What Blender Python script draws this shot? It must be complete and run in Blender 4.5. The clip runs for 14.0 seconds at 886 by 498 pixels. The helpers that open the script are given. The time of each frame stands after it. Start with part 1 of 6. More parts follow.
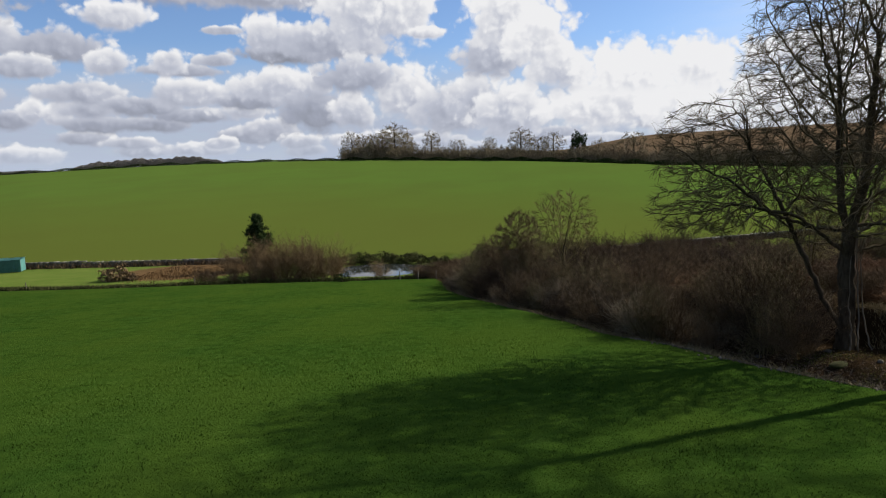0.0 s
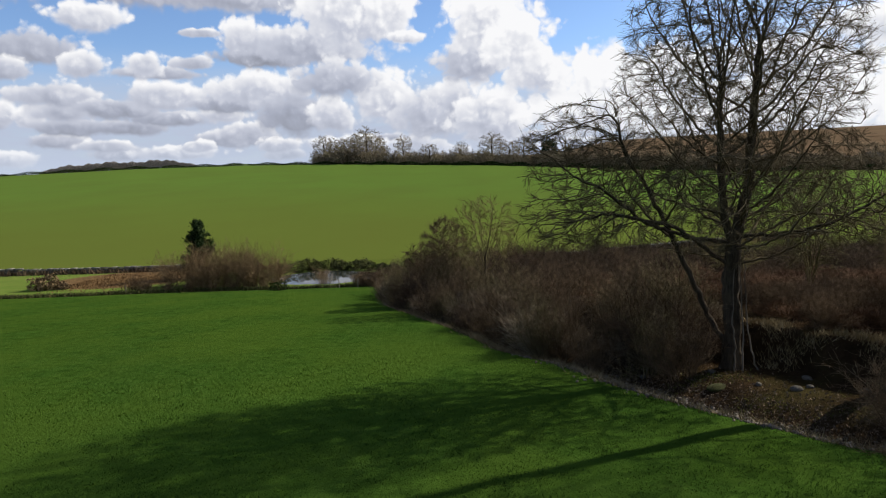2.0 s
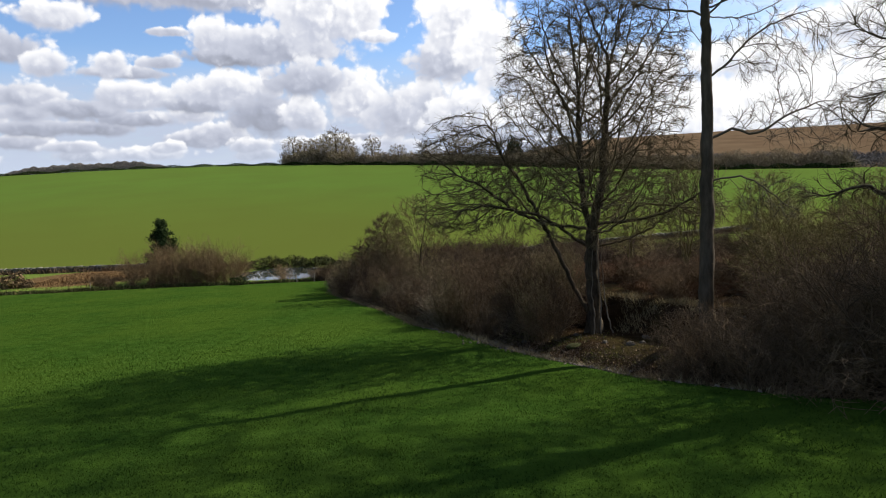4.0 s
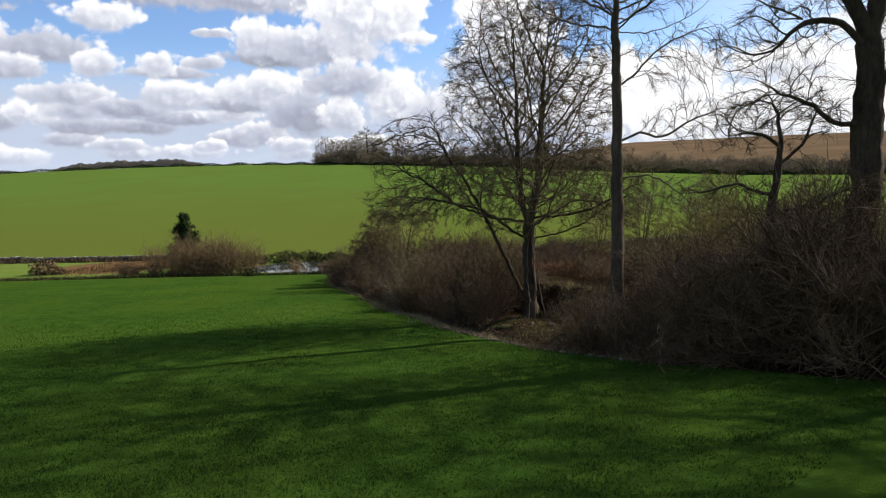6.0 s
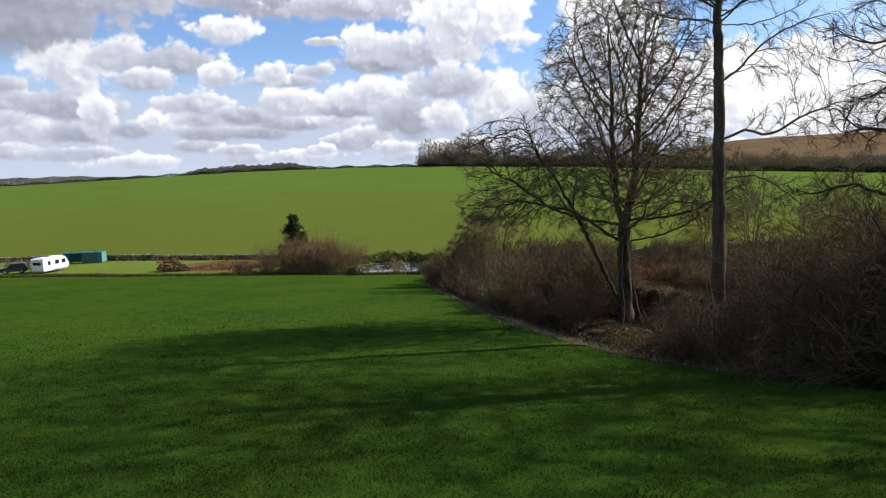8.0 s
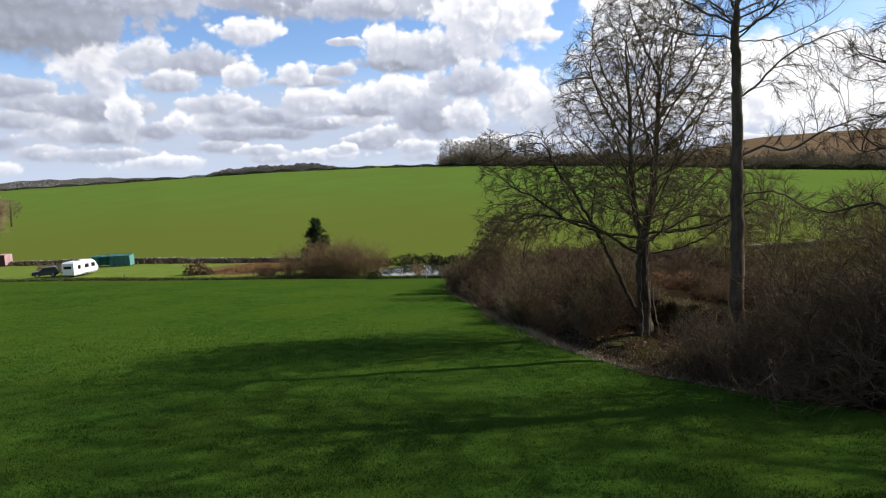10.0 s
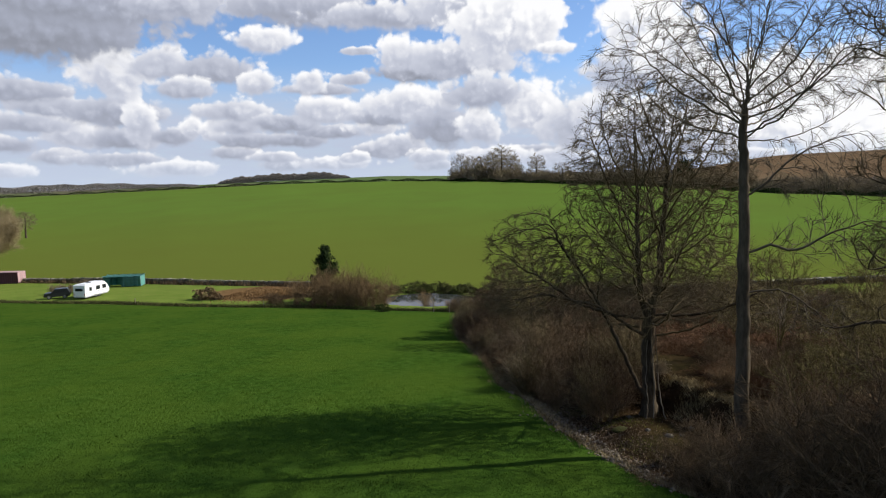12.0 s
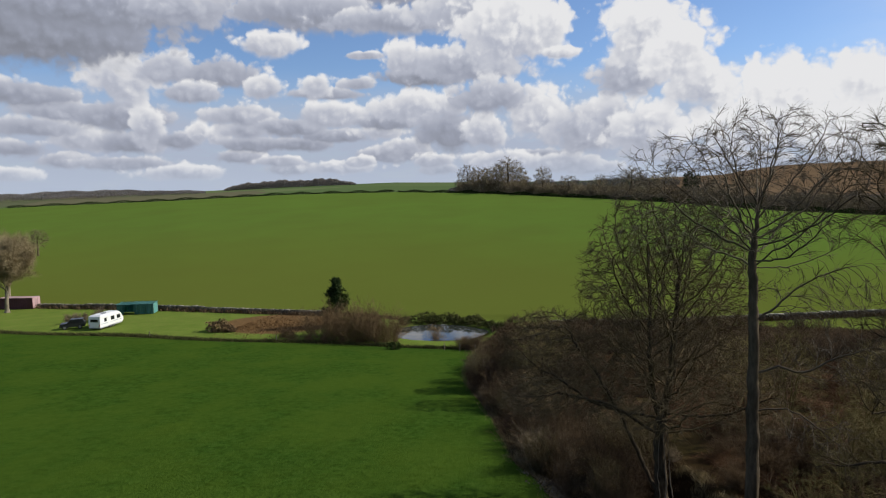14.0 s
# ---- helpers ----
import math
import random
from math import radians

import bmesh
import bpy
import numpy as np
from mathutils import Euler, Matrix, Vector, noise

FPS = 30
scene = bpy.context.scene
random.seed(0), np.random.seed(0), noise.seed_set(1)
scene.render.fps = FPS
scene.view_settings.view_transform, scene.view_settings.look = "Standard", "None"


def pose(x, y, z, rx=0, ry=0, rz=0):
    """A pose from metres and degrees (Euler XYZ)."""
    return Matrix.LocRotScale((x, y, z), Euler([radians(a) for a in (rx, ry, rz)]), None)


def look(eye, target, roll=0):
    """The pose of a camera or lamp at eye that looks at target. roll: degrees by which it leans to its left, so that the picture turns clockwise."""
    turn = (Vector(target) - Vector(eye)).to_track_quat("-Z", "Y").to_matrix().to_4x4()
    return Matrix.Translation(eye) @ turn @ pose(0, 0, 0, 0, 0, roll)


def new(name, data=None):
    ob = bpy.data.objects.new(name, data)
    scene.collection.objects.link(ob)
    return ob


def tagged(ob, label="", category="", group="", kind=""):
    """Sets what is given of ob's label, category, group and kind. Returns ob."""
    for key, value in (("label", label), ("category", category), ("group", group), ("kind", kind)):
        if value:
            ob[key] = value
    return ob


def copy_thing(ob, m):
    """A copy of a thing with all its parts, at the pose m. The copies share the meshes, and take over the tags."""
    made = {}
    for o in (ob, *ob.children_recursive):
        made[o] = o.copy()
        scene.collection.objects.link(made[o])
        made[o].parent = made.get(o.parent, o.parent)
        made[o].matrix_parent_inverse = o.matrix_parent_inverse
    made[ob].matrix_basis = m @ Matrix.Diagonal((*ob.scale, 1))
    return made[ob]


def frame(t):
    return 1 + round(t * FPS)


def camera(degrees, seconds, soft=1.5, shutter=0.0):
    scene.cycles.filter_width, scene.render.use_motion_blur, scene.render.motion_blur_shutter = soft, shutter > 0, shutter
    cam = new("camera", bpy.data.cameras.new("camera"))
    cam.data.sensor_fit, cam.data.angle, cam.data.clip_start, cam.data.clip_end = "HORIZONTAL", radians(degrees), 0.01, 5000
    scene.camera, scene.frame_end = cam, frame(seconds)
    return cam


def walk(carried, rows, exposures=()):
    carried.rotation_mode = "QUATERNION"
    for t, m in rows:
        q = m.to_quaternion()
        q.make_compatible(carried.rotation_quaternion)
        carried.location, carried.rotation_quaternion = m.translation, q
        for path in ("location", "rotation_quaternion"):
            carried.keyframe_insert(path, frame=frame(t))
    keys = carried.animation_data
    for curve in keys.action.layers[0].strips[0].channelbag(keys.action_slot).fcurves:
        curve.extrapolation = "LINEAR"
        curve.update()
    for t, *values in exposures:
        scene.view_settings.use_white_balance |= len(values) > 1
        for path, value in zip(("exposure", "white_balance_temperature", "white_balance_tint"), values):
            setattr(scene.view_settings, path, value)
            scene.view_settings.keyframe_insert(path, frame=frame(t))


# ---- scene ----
cam = camera(69.4, 14.0, soft=1.15)
PATH = [
    (0, (1.394, -0.023, 7.832), (1.131, 9.895, 6.585), -2.04),
    (0.5, (2.651, 0.827, 7.765), (2.453, 10.748, 6.523), -2.04),
    (1, (3.787, 1.583, 7.763), (3.656, 11.508, 6.540), -2.04),
    (1.5, (4.689, 1.980, 7.756), (4.645, 11.907, 6.547), -2.03),
    (2, (5.491, 1.931, 7.751), (5.543, 11.860, 6.558), -1.93),
    (2.5, (6.077, 1.391, 7.766), (6.225, 11.319, 6.577), -1.92),
    (3, (6.539, 0.359, 7.729), (6.783, 10.287, 6.552), -2.02),
    (3.5, (6.923, -0.999, 7.665), (7.222, 8.926, 6.479), -2.11),
    (4, (7.967, -2.483, 7.658), (8.419, 7.433, 6.450), -2.20),
    (4.2, (8.507, -2.956, 7.617), (9.015, 6.959, 6.414), -2.20),
    (6.3, (11.667, -5.534, 7.331), (11.411, 4.395, 6.168), -1.54),
    (6.5, (11.706, -5.476, 7.353), (11.328, 4.448, 6.180), -1.74),
    (7, (11.768, -5.419, 7.378), (11.125, 4.491, 6.206), -2.05),
    (7.5, (11.885, -5.325, 7.395), (11.066, 4.572, 6.227), -2.15),
    (7.6, (11.954, -5.362, 7.376), (11.040, 4.527, 6.211), -2.25),
    (8, (11.998, -5.468, 7.382), (10.337, 4.330, 6.276), -1.93),
    (8.2, (12.073, -5.651, 7.419), (10.262, 4.122, 6.324), -2.23),
    (10.3, (12.227, -5.744, 8.137), (10.199, 3.984, 7.020), -2.12),
    (10.5, (12.284, -5.742, 8.219), (10.249, 3.991, 7.152), -1.82),
    (11, (12.368, -5.645, 8.992), (10.311, 4.087, 7.962), -1.51),
    (11.5, (12.365, -5.571, 9.888), (10.256, 4.154, 8.903), -1.41),
    (12, (12.386, -5.483, 10.965), (10.244, 4.237, 10.003), -1.31),
    (12.5, (12.354, -5.484, 12.005), (10.173, 4.229, 11.056), -1.30),
    (13, (12.345, -5.449, 13.055), (10.121, 4.257, 12.129), -1.20),
    (13.5, (12.221, -5.786, 14.098), (9.978, 3.918, 13.194), -1.20),
    (14, (12.003, -6.333, 15.338), (9.781, 3.376, 14.442), -1.20),
]
walk(cam, [(t, look(eye, aim, roll)) for t, eye, aim, roll in PATH],
     [(0, 0.03), (1.5, 0.13), (3, 0.26), (4.2, 0.33), (6.5, 0.38), (10.5, 0.38), (12, 0.24), (13, 0.1), (14, -0.08)])

# ---- light and sky ----
SUN_AZ, SUN_EL = radians(65.0), radians(34.0)          # azimuth clockwise from +y
SUN_DIR = Vector((math.sin(SUN_AZ) * math.cos(SUN_EL), math.cos(SUN_AZ) * math.cos(SUN_EL), math.sin(SUN_EL)))
sun_data = bpy.data.lights.new("sun", "SUN")
sun_data.energy, sun_data.angle, sun_data.color = 5.0, radians(0.8), (1.0, 0.95, 0.86)
sun = new("sun", sun_data)
sun.matrix_world = look(SUN_DIR * 500, (0, 0, 0))

# cumulus by azimuth and elevation in degrees: (azimuth, elevation, half width, half height, tone from grey 0 to white 1)
FAR_PUFFS = [(-45.9, 3.7, 2.1, 0.9, 0.42), (-42.0, 4.5, 2.1, 1.4, 0.62), (-38.7, 4.2, 2.2, 1.1, 0.35), (-36.6, 4.6, 1.0, 1.6, 0.6), (-34.9, 4.5, 1.9, 0.8, 0.35), (-33.3, 5.1, 0.9, 1.2, 0.66),
             (-31.8, 4.9, 1.2, 1.0, 0.72), (-28.9, 4.2, 2.8, 0.8, 0.32), (-29.5, 5.4, 2.2, 1.2, 0.55), (-24.9, 4.2, 2.4, 0.7, 0.3), (-21.9, 4.9, 3.4, 0.7, 0.36), (-18.0, 5.2, 2.4, 0.8, 0.66),
             (-16.0, 3.7, 2.4, 1.1, 0.52), (-13.6, 2.6, 1.9, 0.8, 0.56), (-20.0, 2.7, 1.5, 0.6, 0.6), (-26.8, 2.8, 1.9, 0.6, 0.5), (-7.1, 2.5, 3.0, 1.1, 0.6), (-2.1, 2.2, 3.4, 1.1, 0.55)]
LOW_PUFFS = [(-45.1, 5.3, 3.2, 1.0, 0.5), (-42.8, 6.6, 3.4, 1.0, 0.52), (-38.9, 6.3, 3.6, 1.6, 0.42), (-37.2, 5.5, 1.2, 2.1, 0.66), (-29.9, 6.6, 3.3, 1.3, 0.6), (-25.8, 5.6, 2.8, 1.0, 0.4),
             (-22.4, 6.6, 3.5, 1.4, 0.66), (-17.5, 6.0, 2.6, 1.1, 0.4), (-14.7, 7.1, 4.4, 1.8, 0.7), (-12.0, 5.1, 3.0, 2.2, 0.36), (-8.9, 4.9, 1.9, 2.2, 0.66), (-4.1, 6.3, 2.9, 2.6, 0.76),
             (-0.2, 4.9, 3.7, 3.0, 0.62), (2.2, 5.4, 1.9, 2.7, 0.6), (4.9, 4.3, 3.6, 3.2, 0.72)]
MID_PUFFS = [(-45.6, 7.7, 3.9, 1.1, 0.4), (-38.8, 9.2, 2.9, 2.8, 0.76), (-35.4, 10.1, 2.5, 1.8, 0.62), (-31.1, 9.9, 3.2, 1.6, 0.44), (-33.6, 8.3, 2.5, 1.0, 0.52), (-27.9, 8.8, 1.6, 1.4, 0.66),
             (-22.3, 8.5, 3.3, 0.6, 0.46), (-23.6, 9.1, 1.3, 1.3, 0.72), (-20.0, 9.3, 1.7, 0.8, 0.58), (-19.3, 11.7, 1.8, 0.4, 0.58), (-13.9, 9.8, 4.2, 1.0, 0.28), (-15.7, 11.1, 2.1, 1.8, 0.68),
             (-10.3, 10.6, 4.9, 2.1, 0.56), (-8.5, 7.9, 3.5, 1.9, 0.5)]
HIGH_PUFFS = [(-44.6, 12.0, 9.3, 3.0, 0.16), (-41.2, 14.2, 9.9, 2.2, 0.26), (-33.9, 14.7, 5.1, 1.6, 0.5), (-20.5, 17.0, 15.5, 2.4, 0.36), (-23.5, 14.8, 7.1, 1.8, 0.36), (-27.3, 12.3, 2.6, 1.3, 0.66),
              (-16.7, 14.3, 6.3, 1.3, 0.46), (-9.3, 15.1, 6.3, 2.7, 0.62), (-6.7, 13.1, 4.9, 4.4, 0.74), (-3.9, 13.4, 2.5, 3.0, 0.82), (-2.3, 11.5, 1.8, 0.6, 0.74)]
RIGHT_PUFFS = [(30, 4.0, 11, 3.4, 0.96), (44, 6.0, 11, 5.0, 0.94), (13.4, 4.5, 6.0, 2.6, 0.84), (19.2, 3.8, 4.3, 3.3, 0.90), (3.5, 9.2, 3.3, 2.3, 0.55), (9.2, 8.0, 3.2, 2.7, 0.78), (15.3, 7.5, 4.8, 2.5, 0.96),
               (20.3, 7.4, 3.1, 2.3, 0.96), (28, 7.6, 5.0, 1.8, 0.86), (36, 9.5, 6.0, 2.2, 0.84), (4.5, 12.4, 3.3, 3.7, 0.82), (7.3, 10.4, 3.3, 3.4, 0.86)]


def build_sky():
    world = bpy.data.worlds.new("sky")
    scene.world = world
    world.use_nodes = True
    nt = world.node_tree
    nt.nodes.clear()

    def chain(n, l):
        def m(op, a, b=None, c=None, clamp=False):
            q = n.new("ShaderNodeMath"); q.operation = op; q.use_clamp = clamp
            for i, v in enumerate((a, b, c)):
                if v is None:
                    continue
                if isinstance(v, (int, float)):
                    q.inputs[i].default_value = v
                else:
                    l.new(v, q.inputs[i])
            return q.outputs[0]
        return m

    def noise_at(n, l, vector, scale, detail, rough):
        t = n.new("ShaderNodeTexNoise")
        t.inputs["Scale"].default_value, t.inputs["Detail"].default_value, t.inputs["Roughness"].default_value = scale, detail, rough
        l.new(vector, t.inputs["Vector"])
        return t

    def moved(n, l, vector, op, value):
        o = n.new("ShaderNodeVectorMath"); o.operation = op
        o.inputs[1].default_value = value
        l.new(vector, o.inputs[0])
        return o.outputs[0]

    def soft_step(n, l, value, a, b):
        q = n.new("ShaderNodeMapRange"); q.interpolation_type = "SMOOTHSTEP"
        q.inputs["From Min"].default_value, q.inputs["From Max"].default_value = a, b
        l.new(value, q.inputs["Value"])
        return q.outputs[0]

    def billow_group():
        """Rounded heaps at two sizes, as seen at a place of the sky."""
        g = bpy.data.node_groups.new("billows", "ShaderNodeTree")
        g.interface.new_socket("Place", in_out="INPUT", socket_type="NodeSocketVector")
        g.interface.new_socket("Form", in_out="OUTPUT", socket_type="NodeSocketFloat")
        n, l = g.nodes, g.links
        m = chain(n, l)
        gin, gout = n.new("NodeGroupInput"), n.new("NodeGroupOutput")
        wav = moved(n, l, noise_at(n, l, gin.outputs[0], 0.7, 3, 0.5).outputs["Color"], "SUBTRACT", (0.5, 0.5, 0.5))
        add = n.new("ShaderNodeVectorMath"); add.operation = "MULTIPLY_ADD"
        add.inputs[1].default_value = (1.6, 1.2, 0)
        l.new(wav, add.inputs[0]); l.new(gin.outputs[0], add.inputs[2])
        cells = []
        for scale in (0.55, 1.5):
            v = n.new("ShaderNodeTexVoronoi"); v.feature = "SMOOTH_F1"; v.voronoi_dimensions = "2D"
            v.inputs["Scale"].default_value, v.inputs["Smoothness"].default_value = scale, 0.45
            l.new(add.outputs[0], v.inputs["Vector"])
            cells.append(v.outputs["Distance"])
        fine = noise_at(n, l, gin.outputs[0], 2.6, 5, 0.6).outputs["Fac"]
        form = m("SUBTRACT", 0.58, m("ADD", m("MULTIPLY", cells[0], 1.0), m("MULTIPLY", cells[1], 0.5)))
        l.new(m("MULTIPLY_ADD", m("SUBTRACT", fine, 0.5), 0.36, form), gout.inputs[0])
        return g

    def puff_group():
        """One cloud laid over the sky behind it: flat grey base, white heaped top, brighter towards the sun."""
        g = bpy.data.node_groups.new("cumulus", "ShaderNodeTree")
        for key, sort in (("Place", "Vector"), ("Size", "Vector"), ("Middle", "Vector"), ("Tone", "Float"), ("Form", "Float"), ("Relief", "Float"), ("Behind", "Color")):
            g.interface.new_socket(key, in_out="INPUT", socket_type="NodeSocket" + sort)
        g.interface.new_socket("Sky", in_out="OUTPUT", socket_type="NodeSocketColor")
        n, l = g.nodes, g.links
        m = chain(n, l)
        gin, gout = n.new("NodeGroupInput"), n.new("NodeGroupOutput")
        q = n.new("ShaderNodeVectorMath"); q.operation = "MULTIPLY_ADD"
        for i in range(3):
            l.new(gin.outputs[i], q.inputs[i])
        s = n.new("ShaderNodeSeparateXYZ"); l.new(q.outputs[0], s.inputs[0])
        down = m("MAXIMUM", m("MULTIPLY", s.outputs[1], -1.35), s.outputs[1])
        far = m("SQRT", m("ADD", m("MULTIPLY", s.outputs[0], s.outputs[0]), m("MULTIPLY", down, down)))
        body = m("ADD", m("SUBTRACT", 1.0, far), m("MULTIPLY", gin.outputs[4], 0.54))
        # crisp heaped tops, soft undersides
        soft = m("MULTIPLY_ADD", soft_step(n, l, s.outputs[1], 0.1, -0.7), 0.4, 0.3)
        cover = soft_step(n, l, m("DIVIDE", body, soft), -0.1, 0.9)
        lit = m("ADD", gin.outputs[3], m("MULTIPLY", m("MAXIMUM", m("MINIMUM", s.outputs[1], 1.2), -1.0), 0.33))
        lit = m("ADD", lit, m("MULTIPLY", m("MAXIMUM", m("MINIMUM", s.outputs[0], 1.2), -1.2), 0.07))
        lit = m("ADD", lit, m("ADD", m("MULTIPLY", gin.outputs[4], 0.2), m("MULTIPLY", gin.outputs[5], 0.14)))
        # thin sunlit rims
        lit = m("ADD", lit, m("MULTIPLY", m("SUBTRACT", 1.0, soft_step(n, l, body, 0.1, 0.6)), 0.16))
        ramp = n.new("ShaderNodeValToRGB")
        for _ in range(2):
            ramp.color_ramp.elements.new(0.5)
        for e, (at, c) in zip(ramp.color_ramp.elements, ((0.0, (0.24, 0.255, 0.305)), (0.35, (0.35, 0.375, 0.46)), (0.62, (0.5, 0.525, 0.61)), (0.93, (0.84, 0.84, 0.855)))):
            e.position, e.color = at, (*c, 1)
        l.new(m("MAXIMUM", m("MINIMUM", lit, 1.0), 0.0), ramp.inputs[0])
        mix = n.new("ShaderNodeMix"); mix.data_type = "RGBA"
        l.new(cover, mix.inputs["Factor"]); l.new(gin.outputs[6], mix.inputs["A"])
        l.new(moved(n, l, ramp.outputs[0], "MULTIPLY", (10, 10, 10)), mix.inputs["B"])
        l.new(mix.outputs["Result"], gout.inputs[0])
        return g

    n, l = nt.nodes, nt.links
    m = chain(n, l)
    out, bg = n.new("ShaderNodeOutputWorld"), n.new("ShaderNodeBackground")
    l.new(bg.outputs[0], out.inputs[0])
    sky = n.new("ShaderNodeTexSky")
    sky.sky_type, sky.sun_disc, sky.sun_elevation, sky.sun_rotation = "NISHITA", False, SUN_EL, SUN_AZ
    sky.air_density, sky.dust_density, sky.ozone_density = 1.0, 0.3, 4.0
    bg.inputs["Strength"].default_value = 0.1
    coord, sep = n.new("ShaderNodeTexCoord"), n.new("ShaderNodeSeparateXYZ")
    l.new(coord.outputs["Generated"], sep.inputs[0])
    az = m("MULTIPLY", m("ARCTAN2", sep.outputs[0], sep.outputs[1]), 180 / math.pi)
    el = m("MULTIPLY", m("ARCSINE", sep.outputs[2]), 180 / math.pi)
    place = n.new("ShaderNodeCombineXYZ")
    l.new(az, place.inputs[0]); l.new(el, place.inputs[1])
    billows, puff = billow_group(), puff_group()

    def heaps(da, de):
        g = n.new("ShaderNodeGroup"); g.node_tree = billows
        l.new(moved(n, l, place.outputs[0], "ADD", (da, de, 0)), g.inputs[0])
        return g.outputs[0]

    form = heaps(0, 0)
    relief = m("SUBTRACT", form, heaps(0.35, 0.4))
    # blue sky, paler low down, with streaks of far cloud over the horizon
    streak = noise_at(n, l, moved(n, l, place.outputs[0], "MULTIPLY", (0.3, 1.2, 1)), 0.8, 6, 0.6).outputs["Fac"]
    low = m("SUBTRACT", 1.0, soft_step(n, l, el, 4.5, 11.0))
    veil = m("MULTIPLY", low, m("MULTIPLY_ADD", streak, 1.1, 0.42), clamp=True)
    base = n.new("ShaderNodeMix"); base.data_type = "RGBA"
    base.inputs["B"].default_value = (4.4, 4.95, 6.2, 1)
    l.new(veil, base.inputs["Factor"]); l.new(moved(n, l, sky.outputs[0], "MULTIPLY", (1.15, 1.18, 1.32)), base.inputs["A"])
    seen = base.outputs["Result"]
    # thin bright veil towards the sun
    side = m("MULTIPLY", soft_step(n, l, az, 14, 34), m("MULTIPLY_ADD", streak, 0.9, 0.0), clamp=True)
    glow = n.new("ShaderNodeMix"); glow.data_type = "RGBA"
    glow.inputs["B"].default_value = (7.2, 7.6, 8.4, 1)
    l.new(side, glow.inputs["Factor"]); l.new(seen, glow.inputs["A"])
    seen = glow.outputs["Result"]
    # broken cloud over the rest of the sky
    cover = noise_at(n, l, coord.outputs["Generated"], 2.6, 6, 0.55).outputs["Fac"]
    beyond = m("MAXIMUM", soft_step(n, l, el, 18, 24), soft_step(n, l, m("ABSOLUTE", az), 50, 60))
    rest = m("MULTIPLY", beyond, soft_step(n, l, cover, 0.48, 0.6))
    over = n.new("ShaderNodeMix"); over.data_type = "RGBA"
    over.inputs["B"].default_value = (1.7, 1.95, 2.5, 1)
    l.new(rest, over.inputs["Factor"]); l.new(seen, over.inputs["A"])
    seen = over.outputs["Result"]
    horizon = [(-56 + 4.3 * k, 2.5 + 0.7 * math.sin(k * 2.3), 2.9 + math.sin(k * 1.7), 0.75 + 0.2 * math.sin(k * 3.1), 0.5 + 0.12 * math.sin(k * 4.1)) for k in range(26)]
    for row in (horizon, FAR_PUFFS, LOW_PUFFS, MID_PUFFS, RIGHT_PUFFS, HIGH_PUFFS):
        for a, e, rx, ry, tone in row:
            g = n.new("ShaderNodeGroup"); g.node_tree = puff
            # each cloud waits for the one behind it
            wait = n.new("ShaderNodeVectorMath"); wait.operation = "MULTIPLY_ADD"
            wait.inputs[1].default_value = (1e-7, 1e-7, 0)
            l.new(seen, wait.inputs[0]); l.new(place.outputs[0], wait.inputs[2])
            l.new(wait.outputs[0], g.inputs["Place"])
            g.inputs["Size"].default_value = (0.84 / rx, 0.84 / ry, 0)
            g.inputs["Middle"].default_value = (-0.84 * a / rx, -0.84 * e / ry, 0)
            g.inputs["Tone"].default_value = tone - (0.05 if row is LOW_PUFFS or row is MID_PUFFS else 0.0)
            l.new(form, g.inputs["Form"]); l.new(relief, g.inputs["Relief"]); l.new(seen, g.inputs["Behind"])
            seen = g.outputs[0]
    haze = n.new("ShaderNodeMapRange"); haze.interpolation_type = "SMOOTHSTEP"
    haze.inputs["From Min"].default_value, haze.inputs["From Max"].default_value = 3.6, 0.4
    haze.inputs["To Max"].default_value = 0.6
    l.new(el, haze.inputs["Value"])
    mix2 = n.new("ShaderNodeMix"); mix2.data_type = "RGBA"
    mix2.inputs["B"].default_value = (5.0, 5.7, 7.0, 1)
    l.new(haze.outputs[0], mix2.inputs["Factor"]); l.new(seen, mix2.inputs["A"])
    l.new(mix2.outputs["Result"], bg.inputs["Color"])


build_sky()


# ---- materials ----
def principled(name, rough=0.9, spec=0.3):
    mat = bpy.data.materials.new(name)
    mat.use_nodes = True
    b = mat.node_tree.nodes["Principled BSDF"]
    b.inputs["Roughness"].default_value = rough
    b.inputs["Specular IOR Level"].default_value = spec
    return mat, mat.node_tree.nodes, mat.node_tree.links, b


def noise_node(n, l, vector, scale, detail=6, rough=0.6):
    t = n.new("ShaderNodeTexNoise")
    t.inputs["Scale"].default_value, t.inputs["Detail"].default_value, t.inputs["Roughness"].default_value = scale, detail, rough
    if vector is not None:
        l.new(vector, t.inputs["Vector"])
    return t.outputs["Fac"]


def ramp_node(n, l, fac, *stops):
    r = n.new("ShaderNodeValToRGB")
    while len(r.color_ramp.elements) < len(stops):
        r.color_ramp.elements.new(0.5)
    for e, (p, c) in zip(r.color_ramp.elements, stops):
        e.position, e.color = p, (*c, 1)
    l.new(fac, r.inputs[0])
    return r.outputs[0]


def mix_node(n, l, fac, a, b, blend="MIX"):
    x = n.new("ShaderNodeMix"); x.data_type = "RGBA"; x.blend_type = blend
    for key, v in (("Factor", fac), ("A", a), ("B", b)):
        if isinstance(v, (int, float)):
            x.inputs[key].default_value = v
        elif isinstance(v, tuple):
            x.inputs[key].default_value = (*v, 1)
        else:
            l.new(v, x.inputs[key])
    return x.outputs["Result"]


